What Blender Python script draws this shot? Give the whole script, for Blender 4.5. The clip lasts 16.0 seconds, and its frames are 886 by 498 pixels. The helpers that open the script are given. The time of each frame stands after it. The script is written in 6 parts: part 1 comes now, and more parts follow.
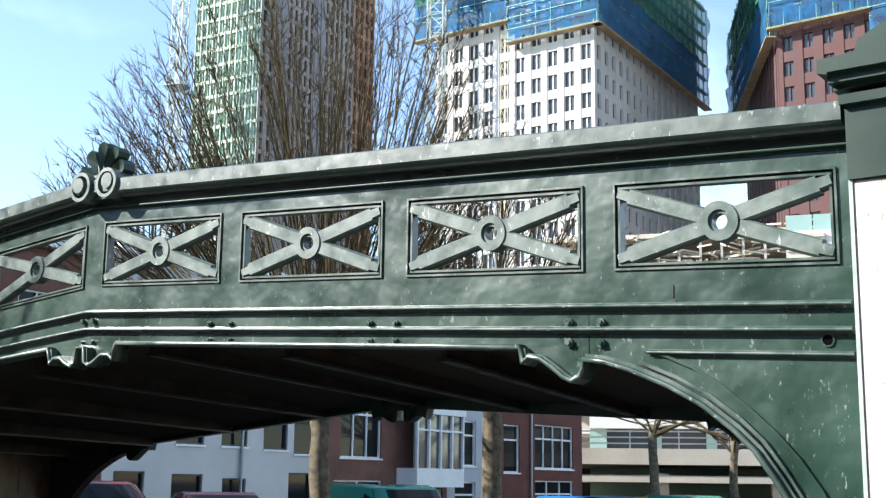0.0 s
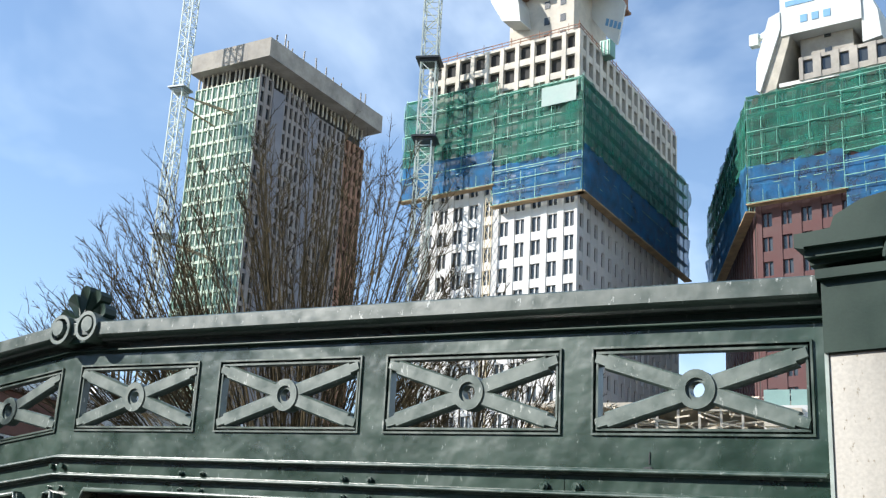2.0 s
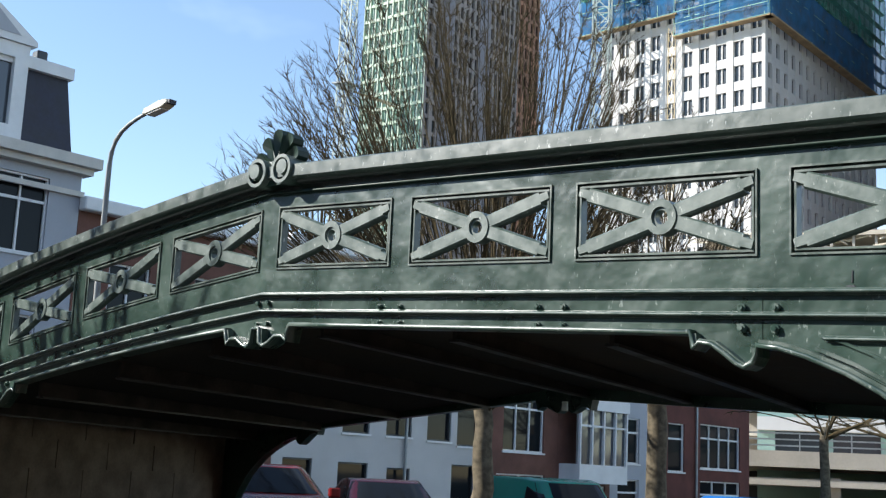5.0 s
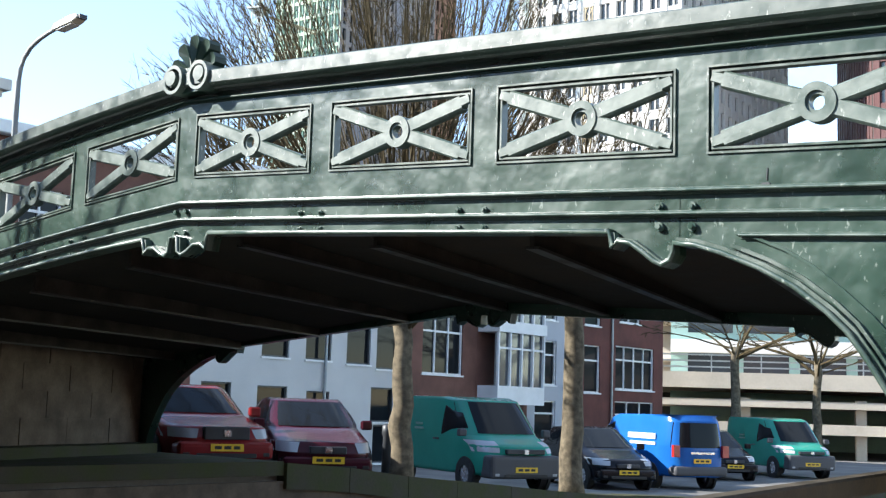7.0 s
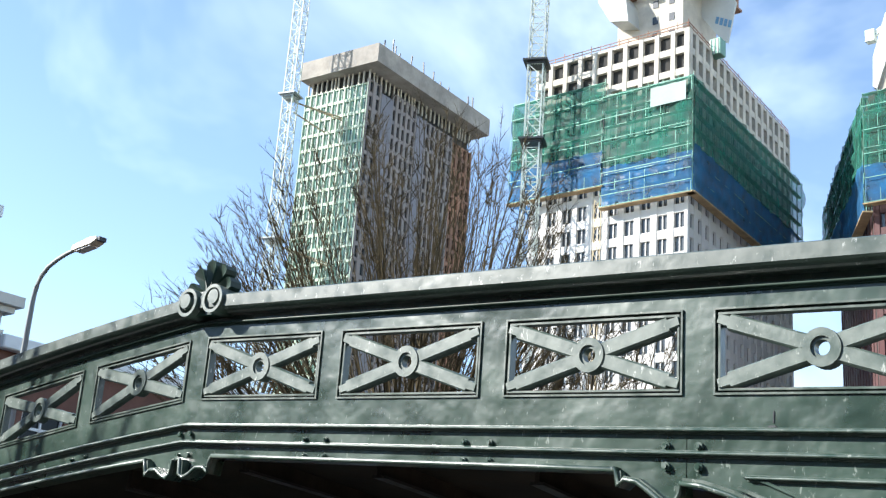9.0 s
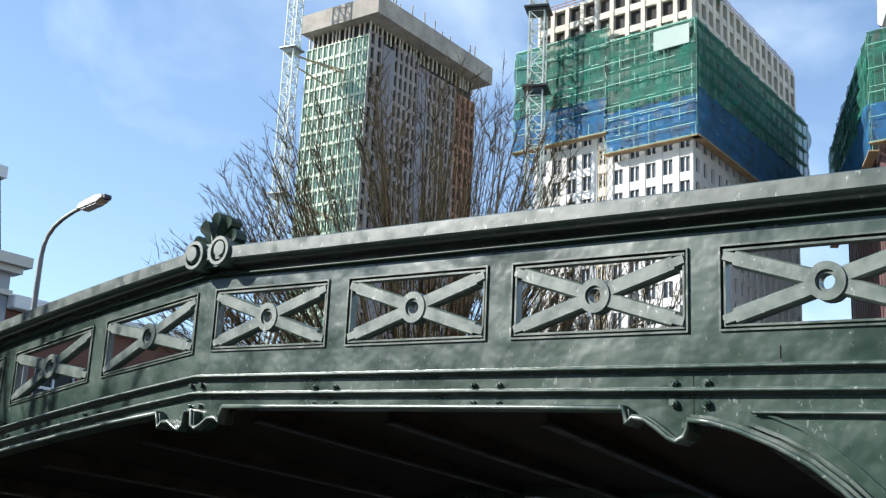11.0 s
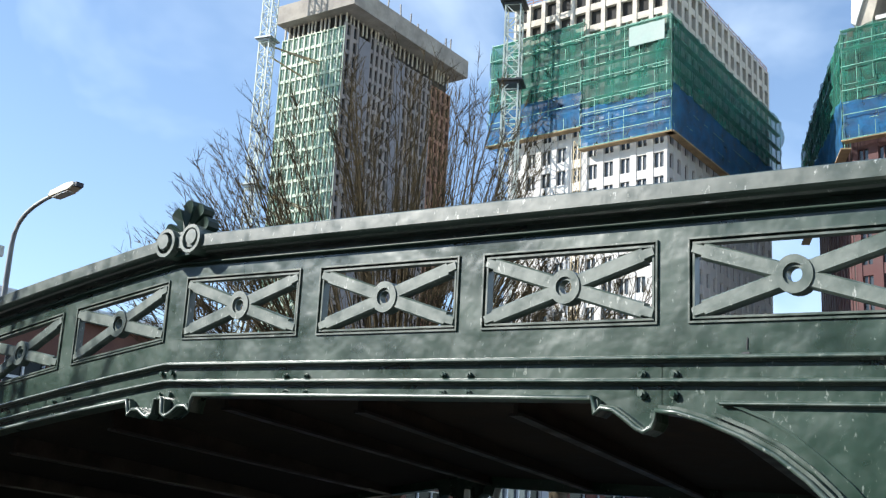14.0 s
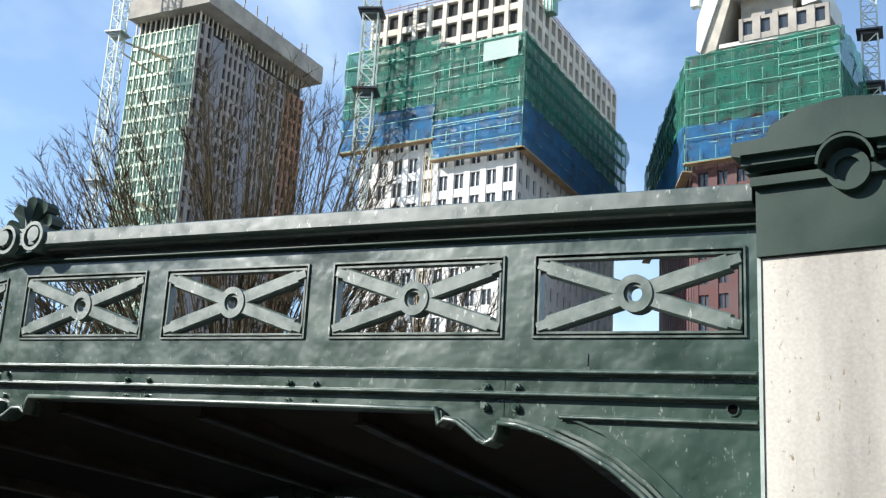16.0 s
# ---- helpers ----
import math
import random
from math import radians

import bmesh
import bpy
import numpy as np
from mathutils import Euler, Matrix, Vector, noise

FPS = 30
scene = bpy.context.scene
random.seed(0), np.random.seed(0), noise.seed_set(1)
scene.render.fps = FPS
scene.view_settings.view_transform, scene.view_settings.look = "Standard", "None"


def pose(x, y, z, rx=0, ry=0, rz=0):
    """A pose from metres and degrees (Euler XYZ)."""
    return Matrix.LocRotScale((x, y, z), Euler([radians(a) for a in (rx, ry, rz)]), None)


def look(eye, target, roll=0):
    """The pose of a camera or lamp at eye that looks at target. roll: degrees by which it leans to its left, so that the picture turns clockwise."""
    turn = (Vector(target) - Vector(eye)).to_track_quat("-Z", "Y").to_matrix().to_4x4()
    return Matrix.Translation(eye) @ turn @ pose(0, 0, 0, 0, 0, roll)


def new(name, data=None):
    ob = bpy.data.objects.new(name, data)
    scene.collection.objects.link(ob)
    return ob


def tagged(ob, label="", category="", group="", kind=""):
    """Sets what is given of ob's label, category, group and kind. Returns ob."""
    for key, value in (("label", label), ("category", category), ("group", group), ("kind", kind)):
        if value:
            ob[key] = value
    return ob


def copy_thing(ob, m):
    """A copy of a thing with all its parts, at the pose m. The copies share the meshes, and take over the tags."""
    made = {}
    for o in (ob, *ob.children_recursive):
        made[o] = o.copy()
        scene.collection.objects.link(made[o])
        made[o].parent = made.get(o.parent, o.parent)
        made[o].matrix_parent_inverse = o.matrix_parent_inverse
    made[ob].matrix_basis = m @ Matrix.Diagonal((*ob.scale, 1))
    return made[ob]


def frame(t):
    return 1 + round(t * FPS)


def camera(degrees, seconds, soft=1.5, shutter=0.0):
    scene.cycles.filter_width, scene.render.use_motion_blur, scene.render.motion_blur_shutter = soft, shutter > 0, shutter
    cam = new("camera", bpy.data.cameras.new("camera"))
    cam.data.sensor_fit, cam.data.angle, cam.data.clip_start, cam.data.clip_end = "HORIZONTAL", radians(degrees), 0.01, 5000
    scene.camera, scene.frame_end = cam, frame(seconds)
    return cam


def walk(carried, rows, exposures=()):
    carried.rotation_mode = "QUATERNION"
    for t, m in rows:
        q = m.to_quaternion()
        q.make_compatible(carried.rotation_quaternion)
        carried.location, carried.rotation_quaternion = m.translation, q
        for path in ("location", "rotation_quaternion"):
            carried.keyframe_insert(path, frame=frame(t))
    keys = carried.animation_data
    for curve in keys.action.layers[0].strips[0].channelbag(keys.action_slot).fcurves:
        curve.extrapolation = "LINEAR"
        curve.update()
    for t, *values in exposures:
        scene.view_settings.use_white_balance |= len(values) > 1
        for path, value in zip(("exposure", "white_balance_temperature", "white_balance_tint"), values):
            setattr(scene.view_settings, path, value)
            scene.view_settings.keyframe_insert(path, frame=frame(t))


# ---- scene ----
cam = camera(39.2, 16.0, soft=1.3)
PATH = [
    (0, pose(0.014, 0.047, 0.203, 100.71, -0.72, 35.27)),
    (0.5, pose(0.018, 0.043, 0.173, 103.82, -2.21, 35.10)),
    (1, pose(0.025, 0.044, 0.189, 106.02, -2.94, 34.13)),
    (1.5, pose(0.029, 0.047, 0.186, 106.81, -3.27, 33.19)),
    (2, pose(0.032, 0.015, 0.178, 108.12, -2.82, 33.78)),
    (2.5, pose(0.031, 0.003, 0.173, 108.92, -2.67, 35.10)),
    (3, pose(0.020, -0.012, 0.158, 108.94, -2.70, 35.52)),
    (3.5, pose(-0.010, 0.024, 0.157, 106.07, -2.50, 38.66)),
    (4, pose(-0.003, 0.034, 0.133, 103.46, -2.01, 40.46)),
    (4.5, pose(0.006, 0.034, 0.126, 102.08, -2.01, 41.31)),
    (5, pose(-0.011, 0.029, 0.119, 100.35, -2.57, 42.56)),
    (5.2, pose(-0.012, 0.031, 0.107, 100.45, -3.28, 42.34)),
    (7.3, pose(-0.038, 0.041, -0.046, 97.06, -1.62, 38.64)),
    (7.5, pose(-0.037, 0.037, -0.038, 98.21, -1.96, 38.49)),
    (8, pose(-0.037, 0.024, -0.037, 101.75, -2.52, 37.79)),
    (8.5, pose(-0.028, 0.003, -0.056, 103.16, -4.03, 38.06)),
    (9, pose(-0.011, -0.024, -0.080, 108.01, -4.04, 38.61)),
    (9.5, pose(-0.007, -0.019, -0.090, 107.36, -3.19, 39.08)),
    (12, pose(0.019, -0.012, -0.139, 105.59, -2.64, 39.48)),
    (12.5, pose(0.029, -0.023, -0.146, 106.08, -2.44, 39.55)),
    (13, pose(0.028, -0.017, -0.146, 105.63, -3.14, 39.28)),
    (13.5, pose(0.027, -0.025, -0.148, 105.67, -3.32, 38.51)),
    (14, pose(0.023, -0.019, -0.142, 105.45, -2.95, 38.01)),
    (14.5, pose(0.017, -0.018, -0.142, 105.53, -3.93, 37.08)),
    (15, pose(0.052, -0.035, -0.144, 105.65, -4.12, 33.02)),
    (15.5, pose(0.052, -0.050, -0.142, 105.65, -3.53, 31.27)),
    (16, pose(0.045, -0.077, -0.145, 106.21, -3.08, 30.71)),
]
EXPOSURES = [(0.0, 1.3), (0.5, 1.24), (1.5, 0.87), (2.5, 0.7), (3.5, 0.65), (4.5, 0.78), (5.2, 0.84), (7.3, 1.57), (8.0, 1.45), (8.5, 1.36), (9.0, 1.17), (9.5, 0.87), (12.0, 0.81), (16.0, 0.86)]
walk(cam, PATH, EXPOSURES)

# world, sun
SUN_DIR = Vector((-0.66, -0.565, 0.545)).normalized()
world = bpy.data.worlds.new("world")
scene.world = world
world.use_nodes = True
wn = world.node_tree.nodes
wl = world.node_tree.links
sky = wn.new("ShaderNodeTexSky")
sky.sky_type = 'NISHITA'
sky.sun_disc = False
sky.sun_elevation = math.asin(SUN_DIR.z)
sky.sun_rotation = math.atan2(SUN_DIR.x, SUN_DIR.y)
sky.air_density = 1.0
sky.dust_density = 0.0
sky.ozone_density = 1.6
cloud = wn.new("ShaderNodeTexNoise")
cloud.noise_dimensions = '4D'
cloud.inputs["W"].default_value = 7.9
cloud.inputs["Scale"].default_value = 2.6
cloud.inputs["Detail"].default_value = 6
cloud.inputs["Roughness"].default_value = 0.55
cloud.inputs["Distortion"].default_value = 0.5
ramp = wn.new("ShaderNodeValToRGB")
ramp.color_ramp.elements[0].position = 0.51
ramp.color_ramp.elements[0].color = (0, 0, 0, 1)
ramp.color_ramp.elements[1].position = 0.80
ramp.color_ramp.elements[1].color = (0.55, 0.55, 0.55, 1)
blend = wn.new("ShaderNodeMix")
blend.data_type = 'RGBA'
wl.new(cloud.outputs["Fac"], ramp.inputs["Fac"])
wl.new(ramp.outputs["Color"], blend.inputs[0])
wl.new(sky.outputs["Color"], blend.inputs[6])
blend.inputs[7].default_value = (7.9, 8.9, 9.7, 1)
back = wn["Background"]
wl.new(blend.outputs[2], back.inputs["Color"])
back.inputs["Strength"].default_value = 0.138
sun_data = bpy.data.lights.new("sun", 'SUN')
sun_data.energy = 5.0
sun_data.angle = radians(0.5)
sun_data.color = (1.0, 0.965, 0.91)
sun = new("sun", sun_data)
sun.matrix_world = look(SUN_DIR * 50, (0, 0, 0))


# ---- materials ----
def mat(name, col, rough=0.6, metal=0.0, var=0.25, scale=6.0, fine=60.0, bump=0.15, spec=0.5, col2=None, streak=False, per_object=0.0, rvar=0.12):
    """Two scales of colour variation plus relief, in object space metres."""
    m = bpy.data.materials.new(name)
    m.use_nodes = True
    n, l = m.node_tree.nodes, m.node_tree.links
    b = n["Principled BSDF"]
    tc = n.new("ShaderNodeNewGeometry")
    src = tc.outputs["Position"]
    if streak:
        mp = n.new("ShaderNodeMapping")
        mp.inputs["Scale"].default_value = (1, 1, 0.12)
        l.new(src, mp.inputs["Vector"])
        src = mp.outputs["Vector"]
    n1 = n.new("ShaderNodeTexNoise")
    n1.inputs["Scale"].default_value = scale
    n1.inputs["Detail"].default_value = 5
    n2 = n.new("ShaderNodeTexNoise")
    n2.inputs["Scale"].default_value = fine
    n2.inputs["Detail"].default_value = 3
    l.new(src, n1.inputs["Vector"])
    l.new(tc.outputs["Position"], n2.inputs["Vector"])
    r = n.new("ShaderNodeValToRGB")
    r.color_ramp.elements[0].position = 0.32
    r.color_ramp.elements[1].position = 0.68
    a = Vector(col)
    c2 = Vector(col2) if col2 else a * (1 + var)
    a2 = a if col2 else a * (1 - var)
    r.color_ramp.elements[0].color = (*a2, 1)
    r.color_ramp.elements[1].color = (*[min(v, 0.95) for v in c2], 1)
    l.new(n1.outputs["Fac"], r.inputs["Fac"])
    hsv = n.new("ShaderNodeHueSaturation")
    mr = n.new("ShaderNodeMapRange")
    mr.inputs["To Min"].default_value = 1 - var * 0.6
    mr.inputs["To Max"].default_value = 1 + var * 0.6
    l.new(n2.outputs["Fac"], mr.inputs["Value"])
    l.new(r.outputs["Color"], hsv.inputs["Color"])
    last = mr.outputs["Result"]
    if per_object:
        oi = n.new("ShaderNodeObjectInfo")
        m2 = n.new("ShaderNodeMapRange")
        m2.inputs["To Min"].default_value = 1 - per_object
        m2.inputs["To Max"].default_value = 1 + per_object
        l.new(oi.outputs["Random"], m2.inputs["Value"])
        mu = n.new("ShaderNodeMath")
        mu.operation = 'MULTIPLY'
        l.new(last, mu.inputs[0])
        l.new(m2.outputs["Result"], mu.inputs[1])
        last = mu.outputs["Value"]
    l.new(last, hsv.inputs["Value"])
    l.new(hsv.outputs["Color"], b.inputs["Base Color"])
    rr = n.new("ShaderNodeMapRange")
    rr.inputs["To Min"].default_value = max(rough - rvar, 0.02)
    rr.inputs["To Max"].default_value = min(rough + rvar, 1)
    rr.inputs["From Min"].default_value = 0.34
    rr.inputs["From Max"].default_value = 0.66
    l.new(n1.outputs["Fac"], rr.inputs["Value"])
    l.new(rr.outputs["Result"], b.inputs["Roughness"])
    b.inputs["Metallic"].default_value = metal
    b.inputs["Specular IOR Level"].default_value = spec
    if bump:
        bp = n.new("ShaderNodeBump")
        bp.inputs["Strength"].default_value = bump
        bp.inputs["Distance"].default_value = 0.004
        l.new(n2.outputs["Fac"], bp.inputs["Height"])
        l.new(bp.outputs["Normal"], b.inputs["Normal"])
    return m


def glass_mat(name, col, rough=0.06):
    m = bpy.data.materials.new(name)
    m.use_nodes = True
    b = m.node_tree.nodes["Principled BSDF"]
    b.inputs["Base Color"].default_value = (*col, 1)
    b.inputs["Roughness"].default_value = rough
    b.inputs["Specular IOR Level"].default_value = 0.8
    return m


def net_mat(name, col, open_share):
    """Woven scaffold netting: cloth with holes."""
    m = mat(name, col, 0.8, 0, 0.5, 0.45, 3.0, 0.2)
    n, l = m.node_tree.nodes, m.node_tree.links
    b = n["Principled BSDF"]
    tr = n.new("ShaderNodeBsdfTransparent")
    tl = n.new("ShaderNodeBsdfTranslucent")
    tl.inputs["Color"].default_value = (*col, 1)
    mx0 = n.new("ShaderNodeMixShader")
    mx0.inputs["Fac"].default_value = 0.35
    l.new(b.outputs[0], mx0.inputs[1])
    l.new(tl.outputs[0], mx0.inputs[2])
    mx = n.new("ShaderNodeMixShader")
    mx.inputs["Fac"].default_value = open_share
    l.new(mx0.outputs[0], mx.inputs[1])
    l.new(tr.outputs[0], mx.inputs[2])
    l.new(mx.outputs[0], n["Material Output"].inputs["Surface"])
    return m




def flecked(m, amount, pale, wave=0.35):
    """Chipped and spattered gloss paint: pale flecks, and slow waviness in the coat."""
    n, l = m.node_tree.nodes, m.node_tree.links
    b = n["Principled BSDF"]
    geo = n.new("ShaderNodeNewGeometry")
    mp = n.new("ShaderNodeMapping")
    mp.inputs["Scale"].default_value = (1, 1, 0.45)
    l.new(geo.outputs["Position"], mp.inputs["Vector"])
    nz = n.new("ShaderNodeTexNoise")
    nz.inputs["Scale"].default_value = 30
    nz.inputs["Detail"].default_value = 7
    nz.inputs["Roughness"].default_value = 0.7
    l.new(mp.outputs["Vector"], nz.inputs["Vector"])
    rp = n.new("ShaderNodeValToRGB")
    rp.color_ramp.elements[0].position = amount
    rp.color_ramp.elements[1].position = amount + 0.05
    l.new(nz.outputs["Fac"], rp.inputs["Fac"])
    mx = n.new("ShaderNodeMix")
    mx.data_type = 'RGBA'
    src = b.inputs["Base Color"].links[0].from_socket
    l.new(rp.outputs["Color"], mx.inputs[0])
    l.new(src, mx.inputs[6])
    mx.inputs[7].default_value = (*pale, 1)
    l.new(mx.outputs[2], b.inputs["Base Color"])
    wv = n.new("ShaderNodeTexNoise")
    wv.inputs["Scale"].default_value = 5.0
    wv.inputs["Detail"].default_value = 2
    l.new(geo.outputs["Position"], wv.inputs["Vector"])
    bp = n.new("ShaderNodeBump")
    bp.inputs["Strength"].default_value = wave
    bp.inputs["Distance"].default_value = 0.03
    l.new(wv.outputs["Fac"], bp.inputs["Height"])
    old = b.inputs["Normal"].links[0].from_node
    l.new(bp.outputs["Normal"], old.inputs["Normal"])
    return m


def enamel(m, weight, rough):
    """A glossy clear top layer, as brushed enamel has."""
    b = m.node_tree.nodes["Principled BSDF"]
    b.inputs["Coat Weight"].default_value = weight
    b.inputs["Coat Roughness"].default_value = rough
    return m


GREEN = enamel(flecked(mat("green_paint", (0.0124, 0.0405, 0.0268), 0.32, 0, 0.30, 3.0, 26.0, 0.14, 0.8, rvar=0.07), 0.618, (0.17, 0.21, 0.185), 0.34), 0.32, 0.22)
GREEN_CAP = mat("green_cap_paint", (0.012, 0.034, 0.023), 0.50, 0, 0.25, 2.0, 60.0, 0.12, 0.4)
GREEN_WORN = enamel(flecked(mat("worn_green_paint", (0.018, 0.044, 0.031), 0.38, 0, 0.3, 7.0, 30.0, 0.25, 0.75, col2=(0.07, 0.10, 0.082), rvar=0.08), 0.61, (0.26, 0.29, 0.26), 0.2), 0.2, 0.3)
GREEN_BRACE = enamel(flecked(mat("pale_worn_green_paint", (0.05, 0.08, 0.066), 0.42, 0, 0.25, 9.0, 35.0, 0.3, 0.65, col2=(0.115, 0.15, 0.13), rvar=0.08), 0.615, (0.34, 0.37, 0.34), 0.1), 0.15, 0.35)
RAIL = enamel(flecked(mat("faded_rail_paint", (0.034, 0.057, 0.045), 0.40, 0, 0.3, 9.0, 40.0, 0.13, 0.68, col2=(0.066, 0.092, 0.078), rvar=0.09), 0.613, (0.36, 0.39, 0.37), 0.16), 0.15, 0.35)
BOLT = mat("bolt_paint", (0.03, 0.062, 0.046), 0.3, 0, 0.2, 20, 90, 0.2, 0.9)
# matte black that stands for the shade inside a hole
HOLE_SHADE = mat("hole_shade", (0.004, 0.004, 0.004), 1.0, 0, 0.1, 8, 40, 0.0, 0.0)
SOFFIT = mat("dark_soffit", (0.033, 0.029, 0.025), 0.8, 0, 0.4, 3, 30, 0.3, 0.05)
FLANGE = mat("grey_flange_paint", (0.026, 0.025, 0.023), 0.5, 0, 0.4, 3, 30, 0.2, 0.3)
DARK_BAR = mat("dark_bar", (0.045, 0.038, 0.028), 0.85, 0, 0.4, 6, 40, 0.4, 0.2)
PALE_EDGE = mat("pale_edge", (0.36, 0.42, 0.38), 0.6, 0, 0.15, 6, 40, 0.1)
STONE = flecked(mat("pale_stone", (0.43, 0.41, 0.365), 0.85, 0, 0.32, 2.6, 55, 0.3, 0.3, streak=True), 0.622, (0.22, 0.18, 0.12), 0.07)
QUAY = mat("quay_stone", (0.125, 0.10, 0.076), 0.9, 0, 0.35, 3, 30, 0.5, 0.2)
MOSS = mat("mossy_coping", (0.065, 0.06, 0.045), 0.95, 0, 0.3, 3, 30, 0.5, 0.2, col2=(0.06, 0.07, 0.03))
BRICK_Q = mat("quay_brick", (0.20, 0.10, 0.07), 0.9, 0, 0.3, 6, 40, 0.4, 0.2, per_object=0.3)
ASPHALT = mat("asphalt", (0.16, 0.155, 0.145), 0.9, 0, 0.3, 0.8, 25, 0.3, 0.2)
WATER = mat("canal_water", (0.02, 0.03, 0.022), 0.08, 0, 0.3, 0.5, 3, 0.25, 0.7)
BARK = mat("tree_bark", (0.12, 0.10, 0.068), 0.95, 0, 0.45, 9, 50, 0.6, 0.2)
TWIG = mat("twig_bark", (0.078, 0.06, 0.031), 0.9, 0, 0.4, 3, 30, 0.1, 0.2)
WHITE_WALL = mat("white_render", (0.53, 0.52, 0.495), 0.85, 0, 0.08, 0.6, 20, 0.1, 0.3)
GREY_WALL = mat("grey_render", (0.42, 0.435, 0.46), 0.85, 0, 0.08, 0.6, 20, 0.1, 0.3)
BRICK = mat("brown_brick", (0.165, 0.083, 0.063), 0.9, 0, 0.25, 1.2, 18, 0.3, 0.2)
BRICK_D = mat("dark_brick", (0.13, 0.055, 0.045), 0.9, 0, 0.25, 1.2, 18, 0.3, 0.2)
SLATE = mat("slate", (0.035, 0.037, 0.055), 0.7, 0, 0.3, 3, 12, 0.3)
WPAINT = mat("white_paint", (0.75, 0.75, 0.73), 0.5, 0, 0.06, 2, 30, 0.05)
CREAM = mat("cream_paint", (0.60, 0.565, 0.50), 0.6, 0, 0.1, 2, 30, 0.05)
POLE = mat("grey_pole_paint", (0.27, 0.29, 0.28), 0.5, 0.2, 0.15, 4, 30, 0.05)
GLASS = glass_mat("window_glass", (0.05, 0.06, 0.07), 0.08)
GLASS_D = glass_mat("dark_window", (0.018, 0.024, 0.028), 0.25)
GLASS_G = glass_mat("green_tinted_glass", (0.02, 0.06, 0.045), 0.2)
GLASS_CAR = glass_mat("car_glass", (0.012, 0.014, 0.016), 0.04)
GLASS_CAR.node_tree.nodes["Principled BSDF"].inputs["Specular IOR Level"].default_value = 0.12
CURTAIN = mat("net_curtain", (0.55, 0.56, 0.55), 0.9, 0, 0.15, 2, 30, 0.1)
BEIGE = mat("beige_concrete", (0.50, 0.44, 0.35), 0.9, 0, 0.12, 0.5, 8, 0.15)
# interior shade, put into the colour of inner masses and walls
SHADE_IN = mat("interior_shade", (0.03, 0.029, 0.027), 0.9, 0, 0.3, 0.6, 5, 0.1)
PALE_GREEN = mat("pale_green_panel", (0.27, 0.40, 0.36), 0.7, 0, 0.12, 0.4, 6, 0.05)
T_STONE = mat("pale_tower_stone", (0.58, 0.565, 0.54), 0.8, 0, 0.08, 0.15, 2.0, 0.05)
T_CONC = mat("raw_concrete", (0.31, 0.285, 0.25), 0.9, 0, 0.3, 0.2, 1.5, 0.1)
T_GREY = mat("grey_tower_cladding", (0.235, 0.21, 0.20), 0.75, 0, 0.15, 0.12, 1.2, 0.05)
T_GREEN = mat("greenish_tower_cladding", (0.38, 0.47, 0.36), 0.6, 0, 0.12, 0.12, 1.2, 0.05)
T_BLUE = mat("blue_grey_panel", (0.19, 0.19, 0.215), 0.7, 0, 0.15, 0.12, 1.2, 0.05)
PANEL_G = mat("pale_green_infill_panel", (0.25, 0.42, 0.32), 0.4, 0, 0.18, 0.3, 2.0, 0.0)
T_RUST = mat("rusty_concrete", (0.27, 0.145, 0.095), 0.9, 0, 0.35, 0.15, 0.9, 0.1)
T_BRICK = mat("red_tower_brick", (0.095, 0.044, 0.042), 0.85, 0, 0.15, 0.2, 2.0, 0.05)
TIMBER = mat("scaffold_timber", (0.33, 0.235, 0.13), 0.85, 0, 0.3, 0.5, 4, 0.1)
TUBE = mat("scaffold_tube", (0.16, 0.32, 0.25), 0.5, 0.2, 0.2, 0.5, 4, 0.0)
LEDGER = mat("pale_ledger_tube", (0.13, 0.31, 0.24), 0.5, 0.1, 0.4, 0.4, 4, 0.0)
NET_G = net_mat("green_netting", (0.016, 0.155, 0.11), 0.30)
NET_B = net_mat("blue_netting", (0.018, 0.135, 0.31), 0.30)
SHEET = mat("white_sheeting", (0.52, 0.54, 0.52), 0.6, 0, 0.1, 0.2, 1.5, 0.1)
BOARD = mat("pale_mint_board", (0.24, 0.33, 0.30), 0.6, 0, 0.15, 0.3, 2.0, 0.05)
T_CORE = mat("pale_raw_concrete", (0.52, 0.48, 0.41), 0.9, 0, 0.2, 0.25, 1.5, 0.1)
FORM = mat("formwork_board", (0.42, 0.385, 0.32), 0.85, 0, 0.25, 0.3, 2, 0.1)
BLUE_P = mat("blue_sign_paint", (0.12, 0.28, 0.45), 0.6, 0, 0.1, 1, 5, 0)
CRANE = mat("crane_paint", (0.48, 0.53, 0.49), 0.5, 0.1, 0.1, 0.3, 3, 0.0)
CRANE_Y = mat("yellow_steel", (0.33, 0.26, 0.14), 0.5, 0.1, 0.15, 0.3, 3, 0.0)
DARK = mat("dark_metal", (0.04, 0.045, 0.05), 0.5, 0.3, 0.2, 4, 30, 0.05)
GALV = mat("galvanised_steel", (0.33, 0.36, 0.36), 0.45, 0.6, 0.15, 4, 30, 0.05)
LAMP_W = mat("lamp_housing", (0.62, 0.58, 0.46), 0.5, 0, 0.12, 6, 30, 0.05)
RUBBER = mat("tyre_rubber", (0.02, 0.02, 0.02), 0.9, 0, 0.2, 8, 40, 0.1)
CHROME = mat("alloy", (0.6, 0.6, 0.62), 0.25, 0.9, 0.05, 8, 40, 0)
PLATE = mat("yellow_plate", (0.75, 0.48, 0.02), 0.5, 0, 0.05, 8, 40, 0)
INK = mat("plate_ink", (0.02, 0.02, 0.02), 0.6, 0, 0.05, 8, 40, 0)
